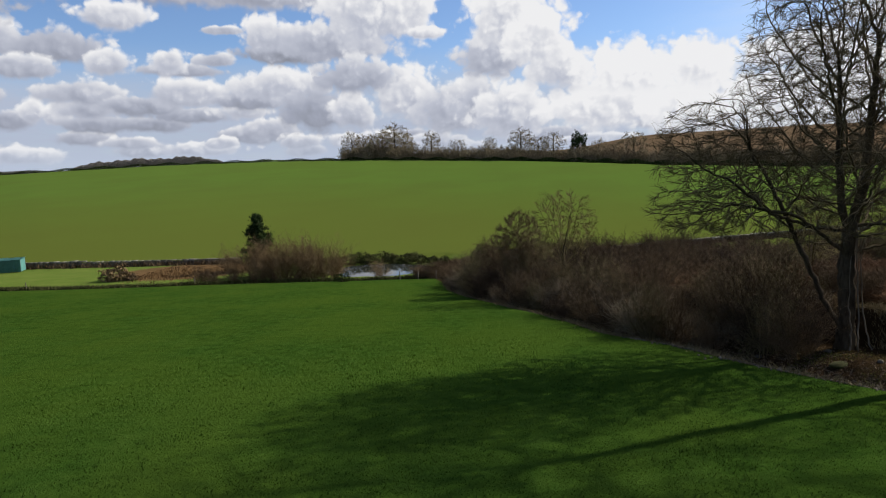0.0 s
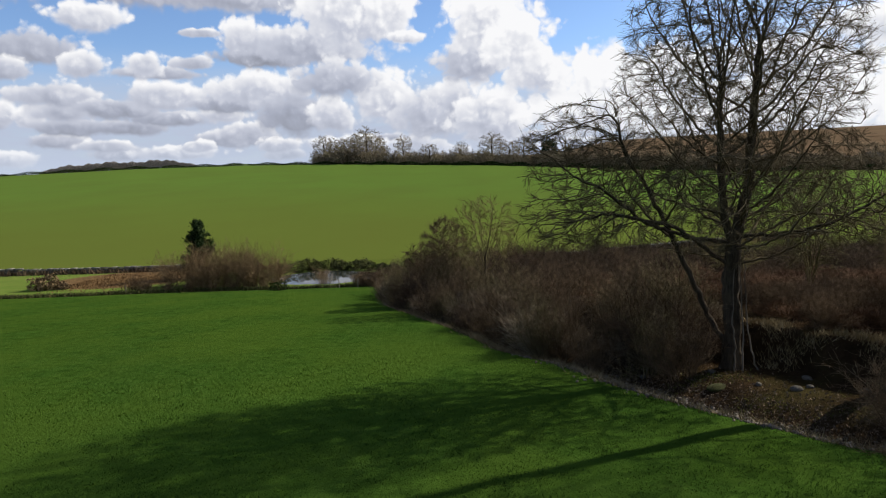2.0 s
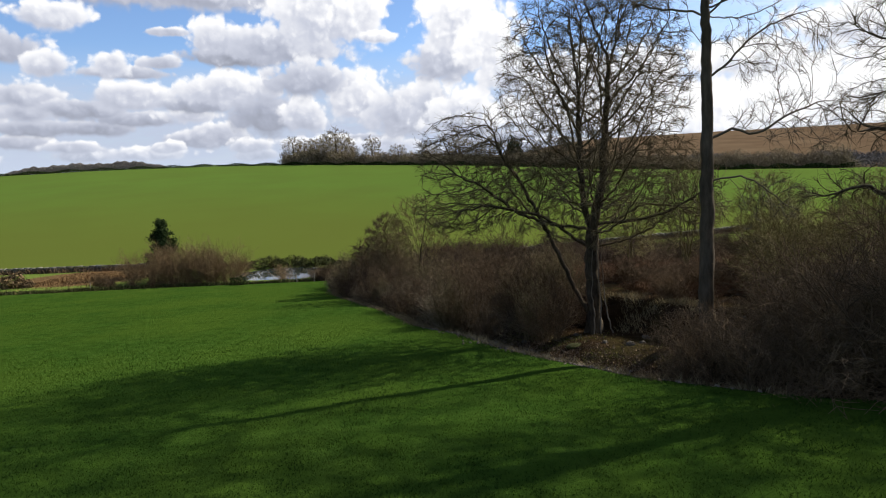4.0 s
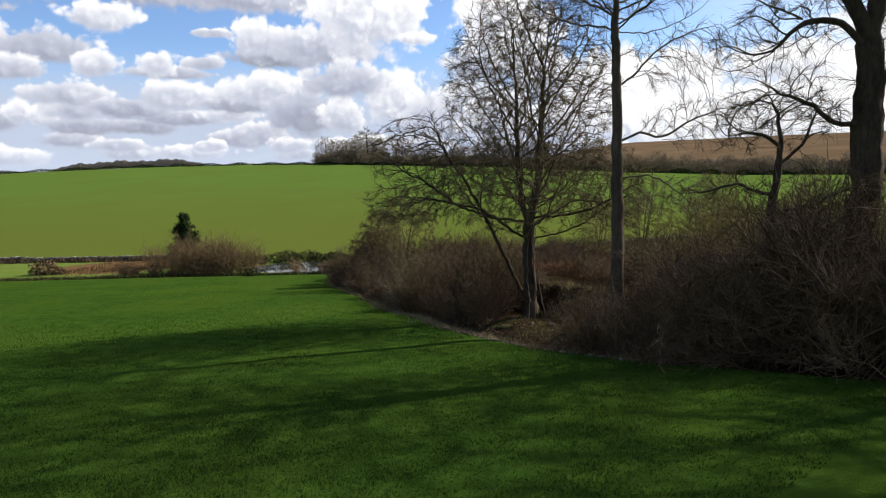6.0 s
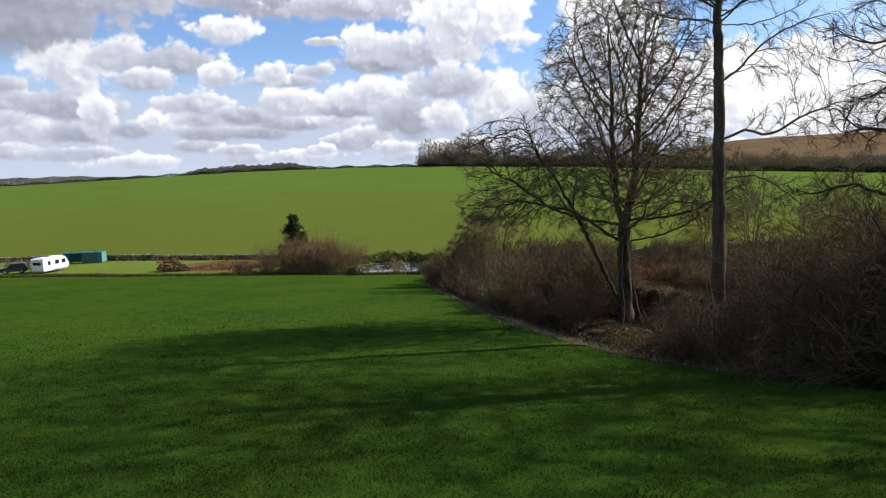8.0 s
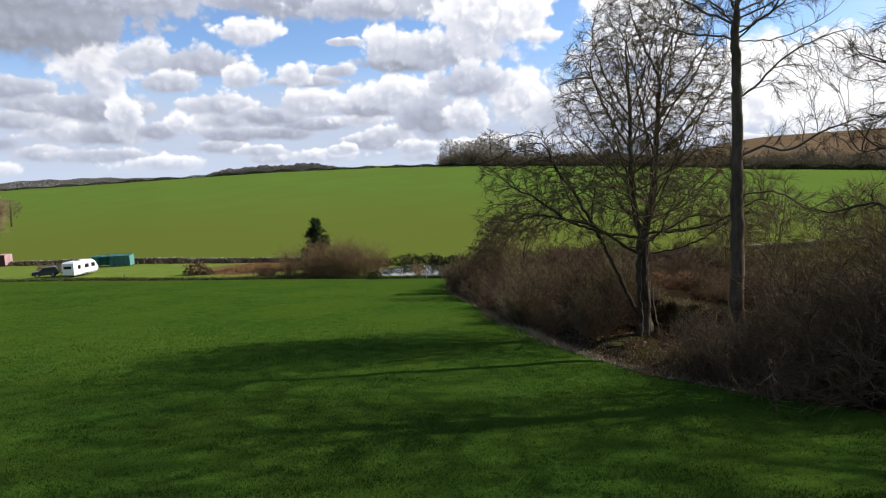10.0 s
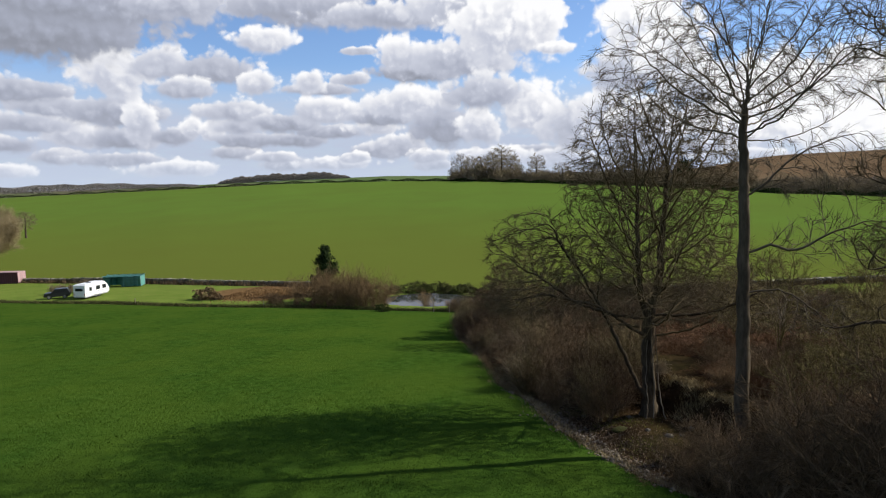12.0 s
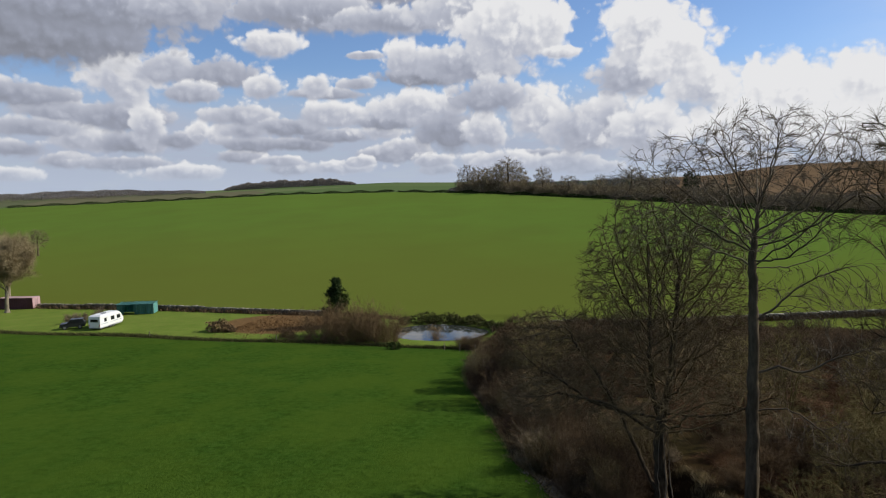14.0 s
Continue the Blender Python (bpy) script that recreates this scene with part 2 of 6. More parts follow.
def bump_node(n, l, b, height, strength, distance):
    u = n.new("ShaderNodeBump")
    u.inputs["Strength"].default_value, u.inputs["Distance"].default_value = strength, distance
    l.new(height, u.inputs["Height"]); l.new(u.outputs[0], b.inputs["Normal"])


def grained(name, dark, light, scale, rough=0.9, bump=0.5, distance=0.02, spec=0.1, stretch=(1, 1, 1), metal=0.0, coarse=None):
    """A two-scale mottled surface in object space, with relief."""
    mat, n, l, b = principled(name, rough, spec)
    b.inputs["Metallic"].default_value = metal
    tc, mp = n.new("ShaderNodeTexCoord"), n.new("ShaderNodeMapping")
    mp.inputs["Scale"].default_value = stretch
    l.new(tc.outputs["Object"], mp.inputs[0])
    fine = noise_node(n, l, mp.outputs[0], scale, 8, 0.65)
    big = noise_node(n, l, mp.outputs[0], coarse or scale * 0.13, 4, 0.6)
    avg = n.new("ShaderNodeMath"); avg.operation = "MULTIPLY_ADD"; avg.inputs[1].default_value = 0.55
    half = n.new("ShaderNodeMath"); half.operation = "MULTIPLY"; half.inputs[1].default_value = 0.45
    l.new(big, half.inputs[0]); l.new(fine, avg.inputs[0]); l.new(half.outputs[0], avg.inputs[2])
    col = ramp_node(n, l, avg.outputs[0], (0.32, dark), (0.68, light))
    l.new(col, b.inputs["Base Color"])
    bump_node(n, l, b, fine, bump, distance)
    return mat


def twiggy(name, dark, light, rough=0.85):
    """Bark of thin wood, varied from twig to twig."""
    mat, n, l, b = principled(name, rough, 0.04)
    geo, info = n.new("ShaderNodeNewGeometry"), n.new("ShaderNodeObjectInfo")
    tc = n.new("ShaderNodeTexCoord")
    patch = noise_node(n, l, tc.outputs["Object"], 0.7, 3)
    add = n.new("ShaderNodeMath"); add.operation = "ADD"
    s1 = n.new("ShaderNodeMath"); s1.operation = "MULTIPLY"; s1.inputs[1].default_value = 0.5
    l.new(geo.outputs["Random Per Island"], s1.inputs[0])
    s2 = n.new("ShaderNodeMath"); s2.operation = "MULTIPLY_ADD"; s2.inputs[1].default_value = 0.6; s2.inputs[2].default_value = -0.1
    l.new(patch, s2.inputs[0]); l.new(s1.outputs[0], add.inputs[0]); l.new(s2.outputs[0], add.inputs[1])
    s3 = n.new("ShaderNodeMath"); s3.operation = "MULTIPLY_ADD"; s3.inputs[1].default_value = 0.24; s3.inputs[2].default_value = -0.12
    l.new(info.outputs["Random"], s3.inputs[0])
    tot = n.new("ShaderNodeMath"); tot.operation = "ADD"
    l.new(add.outputs[0], tot.inputs[0]); l.new(s3.outputs[0], tot.inputs[1])
    l.new(ramp_node(n, l, tot.outputs[0], (0.1, dark), (0.8, light)), b.inputs["Base Color"])
    return mat


BARK = grained("bark", (0.022, 0.016, 0.01), (0.125, 0.096, 0.062), 11, 0.95, 1.0, 0.07, stretch=(1, 1, 0.28))
BARK_TALL = grained("tall_tree_bark", (0.036, 0.028, 0.018), (0.165, 0.13, 0.088), 8, 0.95, 0.9, 0.03, stretch=(1, 1, 0.25))
TWIG = twiggy("twig_bark", (0.048, 0.037, 0.02), (0.18, 0.14, 0.078))
# lit copy of TWIG: olive, with sunlight put in as a lighter colour
TWIG_LIT = twiggy("sunlit_olive_twig", (0.085, 0.07, 0.028), (0.26, 0.215, 0.09))
SCRUB = twiggy("scrub_twig", (0.052, 0.035, 0.02), (0.21, 0.145, 0.084))
SCRUB_PALE = twiggy("dead_stem", (0.1, 0.075, 0.05), (0.3, 0.24, 0.16))
WILLOW = twiggy("willow_twig", (0.085, 0.055, 0.03), (0.26, 0.18, 0.095))
NEEDLE = twiggy("conifer_needle", (0.012, 0.022, 0.008), (0.05, 0.075, 0.025))
IVY = twiggy("ivy_leaf", (0.012, 0.02, 0.006), (0.05, 0.07, 0.02))


# ---- the lie of the land ----
def table(v, xs, ys):
    return np.interp(v, xs, ys)


EDGE_Y = [-40, 0, 7, 10, 12, 15, 17.5, 19.5, 21, 24.8, 28.6, 33.4, 40.8, 49, 54, 61, 68]
EDGE_X = [60, 40, 26, 20.6, 17.5, 14.4, 13, 11.9, 11.2, 10, 8.0, 6.9, 4.4, 1.6, 0.7, 0.2, -1]
CREST_AZ = [-70, -45, -35, -26, -17, -9, -2, 4, 10, 17, 26, 40, 70]
CREST_R = [560, 500, 430, 420, 405, 360, 315, 285, 262, 245, 240, 250, 300]
CREST_Z = [2, 11, 13.2, 15.4, 15.6, 14.0, 11.7, 10.2, 8.4, 6.3, 4.6, 3.5, 2]
RIDGE_Z = [20, 20, 24, 31, 35, 31, 29, 30, 34, 37, 38, 38, 30]
FOOT = 93.0
CX, CY = 6.0, 0.0
HUMPS = np.random.RandomState(3).uniform(-1, 1, (46, 4))


def smooth(a, b, v):
    t = np.clip((v - a) / (b - a), 0, 1)
    return t * t * (3 - 2 * t)


def wobble(x, y, size):
    """Gentle irregular unevenness, about -1 to 1."""
    s = 0
    for i, (a, b, c, d) in enumerate(HUMPS[:14]):
        s = s + np.sin((a * x + b * y) * 6.0 / size + 9 * c) * (0.5 + 0.5 * d)
    return s / 5


def edge(y):
    return table(y, EDGE_Y, EDGE_X)


def land(x, y):
    x, y = np.asarray(x, float), np.asarray(y, float)
    az = np.degrees(np.arctan2(x - CX, y - CY))
    r = np.hypot(x - CX, y - CY)
    near = 3.3 - 0.106 * np.maximum(y, -30)
    near = near + 0.05 * wobble(x, y, 5) + 0.022 * wobble(y, x, 1.3)
    d = x - edge(y)
    ditch = np.exp(-((d - 1.3) / 1.3) ** 2) * smooth(70, 60, y)
    near = near - 0.5 * ditch + 1.25 * smooth(5.5, 6.5, d) * smooth(8, 14, y) * smooth(60, 35, y)
    meadow = -4.25 - 0.028 * (y - 70) + 0.05 * wobble(x, y, 9)
    pond = smooth(1.25, 0.85, np.hypot((x + 9.3) / 6.8, (y - 83.5) / 5.4))
    meadow = meadow - 0.9 * pond - 0.45 * smooth(16, 6, np.abs(x + 8)) * smooth(70, 76, y)
    k = smooth(68, 71.5, y)
    low = near * (1 - k) + meadow * k
    foot = FOOT / np.maximum(np.cos(np.radians(az)), 0.2) * 1.0
    cr, cz, rz = table(az, CREST_AZ, CREST_R), table(az, CREST_AZ, CREST_Z), table(az, CREST_AZ, RIDGE_Z)
    s = (r - foot) / (cr - foot)
    up = -4.75 + (cz + 4.75) * np.clip(s, 0, 1) ** 1.05 * (1 + 0.22 * (1 - np.clip(s, 0, 1)))
    back = cz - 5.0 * smooth(0, 90, r - cr) + (rz + 5 - cz) * smooth(60, 900, r - cr)
    right_back = cz - 2 + (rz - 2 - cz) * smooth(20, 420, r - cr)
    q = smooth(3, 16, az)
    back = np.where(r > cr, back * (1 - q) + (right_back + 2 * smooth(20, 0, r - cr)) * q, 0)
    hill = np.where(s < 1, up, back)
    ahead = smooth(80, 60, np.abs(az))
    h = np.where((s > 0) & (y > 60), hill, low)
    return h * ahead + low * (1 - ahead) if np.ndim(h) else float(h * ahead + low * (1 - ahead))


def gz(x, y):
    return float(land(x, y))


def quick_mesh(name, v, f, mat, smooth_faces=False):
    """A mesh out of vertex rows and equal-sided face rows."""
    v, f = np.asarray(v, np.float32), np.asarray(f, np.int32)
    me = bpy.data.meshes.new(name)
    me.vertices.add(len(v)); me.vertices.foreach_set("co", v.ravel())
    k = f.shape[1]
    me.loops.add(f.size); me.loops.foreach_set("vertex_index", f.ravel())
    me.polygons.add(len(f)); me.polygons.foreach_set("loop_start", np.arange(0, f.size, k, dtype=np.int32))
    me.polygons.foreach_set("loop_total", np.full(len(f), k, np.int32))
    if smooth_faces:
        me.polygons.foreach_set("use_smooth", np.ones(len(f), bool))
    me.materials.append(mat)
    me.update(calc_edges=True)
    return me


def ground_material():
    mat, n, l, b = principled("countryside", 1.0, 0.0)
    geo = n.new("ShaderNodeNewGeometry")
    pos = geo.outputs["Position"]

    def attr(key):
        a = n.new("ShaderNodeAttribute"); a.attribute_name = key
        return a.outputs["Fac"]

    fine, tuft, patch, broad = noise_node(n, l, pos, 14, 5, 0.7), noise_node(n, l, pos, 1.5, 9, 0.78), noise_node(n, l, pos, 0.35, 4), noise_node(n, l, pos, 0.045, 3)
    # grazed pasture
    g1 = ramp_node(n, l, tuft, (0.3, (0.018, 0.042, 0.006)), (0.5, (0.034, 0.074, 0.010)), (0.7, (0.054, 0.102, 0.016)))
    g1 = mix_node(n, l, ramp_node(n, l, patch, (0.35, (0, 0, 0)), (0.75, (0.5, 0.5, 0.5))), g1, (0.047, 0.081, 0.010))
    g1 = mix_node(n, l, ramp_node(n, l, fine, (0.62, (0, 0, 0)), (0.8, (0.5, 0.5, 0.5))), g1, (0.075, 0.09, 0.02))
    strip = n.new("ShaderNodeMapping"); strip.inputs["Rotation"].default_value = (0, 0, radians(24)); strip.inputs["Scale"].default_value = (0.16, 0.02, 1)
    l.new(pos, strip.inputs[0])
    worn = noise_node(n, l, strip.outputs[0], 1.0, 4, 0.6)
    g1 = mix_node(n, l, ramp_node(n, l, worn, (0.42, (0, 0, 0)), (0.62, (0.55, 0.55, 0.55))), g1, (0.058, 0.098, 0.012))
    # hill sown with young corn
    g2 = ramp_node(n, l, broad, (0.3, (0.090, 0.143, 0.026)), (0.7, (0.096, 0.168, 0.028)))
    g2 = mix_node(n, l, ramp_node(n, l, tuft, (0.3, (0, 0, 0)), (0.7, (0.35, 0.35, 0.35))), g2, (0.12, 0.135, 0.026))
    g2 = mix_node(n, l, attr("hill_foot"), g2, (0.108, 0.122, 0.022))
    # rough meadow
    g3 = ramp_node(n, l, patch, (0.3, (0.105, 0.165, 0.026)), (0.7, (0.15, 0.2, 0.038)))
    g3 = mix_node(n, l, ramp_node(n, l, tuft, (0.45, (0, 0, 0)), (0.75, (0.6, 0.6, 0.6))), g3, (0.16, 0.15, 0.045))
    reed = ramp_node(n, l, tuft, (0.3, (0.09, 0.055, 0.025)), (0.7, (0.2, 0.12, 0.055)))
    # leaf litter and bare soil
    litter = ramp_node(n, l, tuft, (0.3, (0.018, 0.012, 0.006)), (0.55, (0.04, 0.025, 0.013)), (0.75, (0.075, 0.05, 0.026)))
    litter = mix_node(n, l, ramp_node(n, l, patch, (0.5, (0, 0, 0)), (0.75, (0.5, 0.5, 0.5))), litter, (0.065, 0.062, 0.018))
    plough = ramp_node(n, l, broad, (0.3, (0.125, 0.08, 0.045)), (0.7, (0.175, 0.12, 0.07)))
    # far farmland, field by field
    vor = n.new("ShaderNodeTexVoronoi"); vor.inputs["Scale"].default_value = 0.0042
    l.new(pos, vor.inputs["Vector"])
    sep = n.new("ShaderNodeSeparateColor"); l.new(vor.outputs["Color"], sep.inputs[0])
    far = ramp_node(n, l, sep.outputs[0], (0.2, (0.09, 0.13, 0.05)), (0.45, (0.13, 0.16, 0.07)), (0.6, (0.15, 0.13, 0.08)), (0.8, (0.1, 0.11, 0.06)))

    edge_noise = n.new("ShaderNodeMath"); edge_noise.operation = "MULTIPLY_ADD"
    edge_noise.inputs[1].default_value, edge_noise.inputs[2].default_value = 0.7, -0.35
    l.new(tuft, edge_noise.inputs[0])

    def masked(key):
        add = n.new("ShaderNodeMath"); add.operation = "ADD"
        l.new(attr(key), add.inputs[0]); l.new(edge_noise.outputs[0], add.inputs[1])
        mr = n.new("ShaderNodeMapRange"); mr.inputs["From Min"].default_value, mr.inputs["From Max"].default_value = 0.35, 0.65
        l.new(add.outputs[0], mr.inputs["Value"])
        return mr.outputs[0]

    c = mix_node(n, l, masked("meadow"), g1, g3)
    c = mix_node(n, l, masked("reed"), c, reed)
    c = mix_node(n, l, masked("scrub"), c, litter)
    c = mix_node(n, l, masked("hill"), c, g2)
    c = mix_node(n, l, masked("far"), c, far)
    c = mix_node(n, l, masked("plough"), c, plough)
    l.new(c, b.inputs["Base Color"])
    hsum = n.new("ShaderNodeMath"); hsum.operation = "MULTIPLY_ADD"; hsum.inputs[1].default_value = 0.35
    l.new(fine, hsum.inputs[0]); l.new(tuft, hsum.inputs[2])
    bump_node(n, l, b, hsum.outputs[0], 0.6, 0.28)
    # the sown hill is smoother than the grazed field
    even = n.new("ShaderNodeMapRange"); even.inputs["To Min"].default_value, even.inputs["To Max"].default_value = 0.6, 0.08
    l.new(attr("hill"), even.inputs["Value"]); l.new(even.outputs[0], b.inputs["Normal"].links[0].from_node.inputs["Strength"])
    return mat


def build_ground():
    az = np.concatenate([np.arange(-180, -64, 4.0), np.arange(-64, 64, 0.5), np.arange(64, 180, 4.0)])
    rs = [0.02, 1.5]
    while rs[-1] < 130:
        rs.append(rs[-1] * 1.014 + 0.02)
    while rs[-1] < 4200:
        rs.append(rs[-1] * 1.03)
    rs = np.array(rs)
    A, Rr = np.meshgrid(np.radians(az), rs)
    x, y = CX + Rr * np.sin(A), CY + Rr * np.cos(A)
    z = land(x, y)
    na, nr = len(az), len(rs)
    v = np.column_stack([x.ravel(), y.ravel(), z.ravel()])
    v = np.vstack([v, [CX, CY, gz(CX, CY)]])
    i, j = np.meshgrid(np.arange(nr - 1), np.arange(na), indexing="ij")
    j2 = (j + 1) % na
    f = np.column_stack([(i * na + j).ravel(), (i * na + j2).ravel(), ((i + 1) * na + j2).ravel(), ((i + 1) * na + j).ravel()])
    me = quick_mesh("ground", v, f[:, ::-1], ground_material(), True)
    X, Y = v[:, 0], v[:, 1]
    R = np.hypot(X - CX, Y - CY); AZ = np.degrees(np.arctan2(X - CX, Y - CY))
    foot = FOOT / np.maximum(np.cos(np.radians(AZ)), 0.2)
    cr = table(AZ, CREST_AZ, CREST_R)
    zones = {
        "meadow": smooth(69.5, 71.0, Y + 0 * X),
        "reed": smooth(1.3, 0.8, np.hypot((X + 35) / 9.0, (Y - 84) / 8.0)),
        "scrub": smooth(-0.5, 0.5, X - edge(Y) + 0.3) * smooth(96, 88, Y),
        "hill": smooth(-2, 2, R - foot) * smooth(4, 12, Y - 60),
        "hill_foot": 0.75 * smooth(0.55, 0.0, (R - foot) / (cr - foot)),
        "far": smooth(10, 40, R - cr) * (np.abs(AZ) < 75),
        "plough": smooth(12, 40, R - cr) * smooth(2, 9, AZ) * (AZ < 60),
    }
    for key, vals in zones.items():
        at = me.attributes.new(key, "FLOAT", "POINT")
        at.data.foreach_set("value", np.asarray(vals, np.float32))
    tagged(new("ground", me), "green pasture sloping to a valley with a sown hill beyond", "ground", kind="structure")


build_ground()


# ---- growing wood ----
def even_tubes(p, r, sides):
    """Tapered tubes along polylines of equal length: p (lines, points, 3), r (lines, points)."""
    m, k = p.shape[:2]
    ang = np.arange(sides) * 2 * math.pi / sides
    t = np.gradient(p, axis=1)
    t /= np.linalg.norm(t, axis=2, keepdims=True) + 1e-9
    ref = np.where(np.abs(t[:, :1, 2:3]) < 0.8, np.array([0.0, 0.0, 1.0]), np.array([1.0, 0.0, 0.0]))
    u = np.cross(t, np.broadcast_to(ref, t.shape)); u /= np.linalg.norm(u, axis=2, keepdims=True) + 1e-9
    w = np.cross(t, u)
    ring = p[:, :, None, :] + r[:, :, None, None] * (np.cos(ang)[None, None, :, None] * u[:, :, None, :] + np.sin(ang)[None, None, :, None] * w[:, :, None, :])
    a = (np.arange(m)[:, None, None] * k + np.arange(k - 1)[None, :, None]) * sides
    q = np.arange(sides)[None, None, :]
    q2 = (q + 1) % sides
    f = np.stack([a + q, a + q2, a + sides + q2, a + sides + q], -1).reshape(-1, 4)
    return ring.reshape(-1, 3), f


def joined(pieces):
    vs, fs, base = [], [], 0
    for v, f in pieces:
        vs.append(v); fs.append(f + base); base += len(v)
    return np.vstack(vs), np.vstack(fs)


def tubes(branches, sides):
    """Tapered tubes along polylines, as vertex and quad rows."""
    by_len = {}
    for pts, rad in branches:
        by_len.setdefault(len(pts), []).append((pts, rad))
    return joined([even_tubes(np.array([[tuple(p) for p in pts] for pts, _ in g]), np.array([rad for _, rad in g]), sides) for _, g in sorted(by_len.items())])


def fringe(rs, parents, count, length, angle, radius, droop):
    """Fine end twigs along many parent branches: about count on each, as three-point tubes."""
    by_len, out = {}, []
    for pts, _ in parents:
        by_len.setdefault(len(pts), []).append([tuple(p) for p in pts])
    for k, g in sorted(by_len.items()):
        p = np.repeat(np.array(g), count, 0)
        n = len(p)
        s = rs.uniform(0.12, 1.0, n) * (k - 1)
        i = np.minimum(s.astype(int), k - 2)
        a, b = p[np.arange(n), i], p[np.arange(n), i + 1]
        start = a + (b - a) * (s - i)[:, None]
        d = (b - a) / (np.linalg.norm(b - a, axis=1)[:, None] + 1e-9)
        side = np.cross(d, rs.normal(size=(n, 3))); side /= np.linalg.norm(side, axis=1)[:, None] + 1e-9
        th = (angle * rs.uniform(0.5, 1.3, n))[:, None]
        w = d * np.cos(th) + side * np.sin(th)
        le = (length * rs.uniform(0.35, 1.25, n))[:, None]
        bend = rs.normal(size=(n, 3)) * 0.13 + np.array([0, 0, droop])
        mid = start + w * le * 0.5
        w2 = w + bend; w2 /= np.linalg.norm(w2, axis=1)[:, None]
        line = np.stack([start, mid, mid + w2 * le * 0.5], 1)
        out.append(even_tubes(line, np.tile(np.array([radius, radius * 0.8, radius * 0.5]), (n, 1)), 3))
    return joined(out)


def part(name, v, f, mat, parent, label="", kind="", smooth_faces=True):
    ob = new(name, quick_mesh(name, v, f, mat, smooth_faces))
    ob.parent = parent
    return tagged(ob, label, kind=kind)


def limb_line(rng, start, way, length, r0, r1, steps, wander, lift):
    pts, rad = [start.copy()], [r0]
    d, step = way.normalized(), length / steps
    for i in range(steps):
        d = d + Vector((rng.gauss(0, 1), rng.gauss(0, 1), rng.gauss(0, 1))) * wander + Vector((0, 0, lift))
        d.normalize()
        pts.append(pts[-1] + d * step)
        k = (i + 1) / steps
        rad.append(r0 + (r1 - r0) * k)
    return pts, rad


def tilted(az, tilt):
    a, b = radians(az), radians(tilt)
    return Vector((math.sin(a) * math.sin(b), math.cos(a) * math.sin(b), math.cos(b)))


def side_way(rng, d, angle):
    """A direction that leaves d at an angle, to a random side."""
    ref = Vector((rng.gauss(0, 1), rng.gauss(0, 1), rng.gauss(0, 1)))
    s = d.cross(ref)
    if s.length < 1e-4:
        s = Vector((1, 0, 0))
    s.normalize()
    return (d * math.cos(angle) + s * math.sin(angle)).normalized()


def ramify(rng, line, level, sorts, spec):
    """Branches of branches; spec: per level (count, length factor, angle, wander, lift, thinnest radius)."""
    if level >= len(spec):
        return
    count, fac, angle, wander, lift, thin = spec[level]
    pts, rad = line
    total = sum((b - a).length for a, b in zip(pts, pts[1:]))
    n = len(pts) - 1
    for k in range(count):
        s = 0.14 + 0.86 * (k + rng.random()) / count
        i = min(int(s * n), n - 1)
        fr = s * n - i
        p = pts[i].lerp(pts[i + 1], fr)
        r = rad[i] + (rad[i + 1] - rad[i]) * fr
        d = side_way(rng, (pts[i + 1] - pts[i]).normalized(), angle * rng.uniform(0.6, 1.25))
        if d.z < -0.35:
            d.z *= 0.3
        length = total * fac * rng.uniform(0.55, 1.15) * (1.15 - 0.55 * s)
        r0 = max(min(r * 0.66, 0.0105 * length + 0.002), thin)
        steps = (7, 4, 3, 2)[min(level, 3)]
        sub = limb_line(rng, p, d, length, r0, max(r0 * 0.4, thin * 0.75), steps, wander, lift)
        sorts[min(level, len(sorts) - 1)].append(sub)
        ramify(rng, sub, level + 1, sorts, spec)


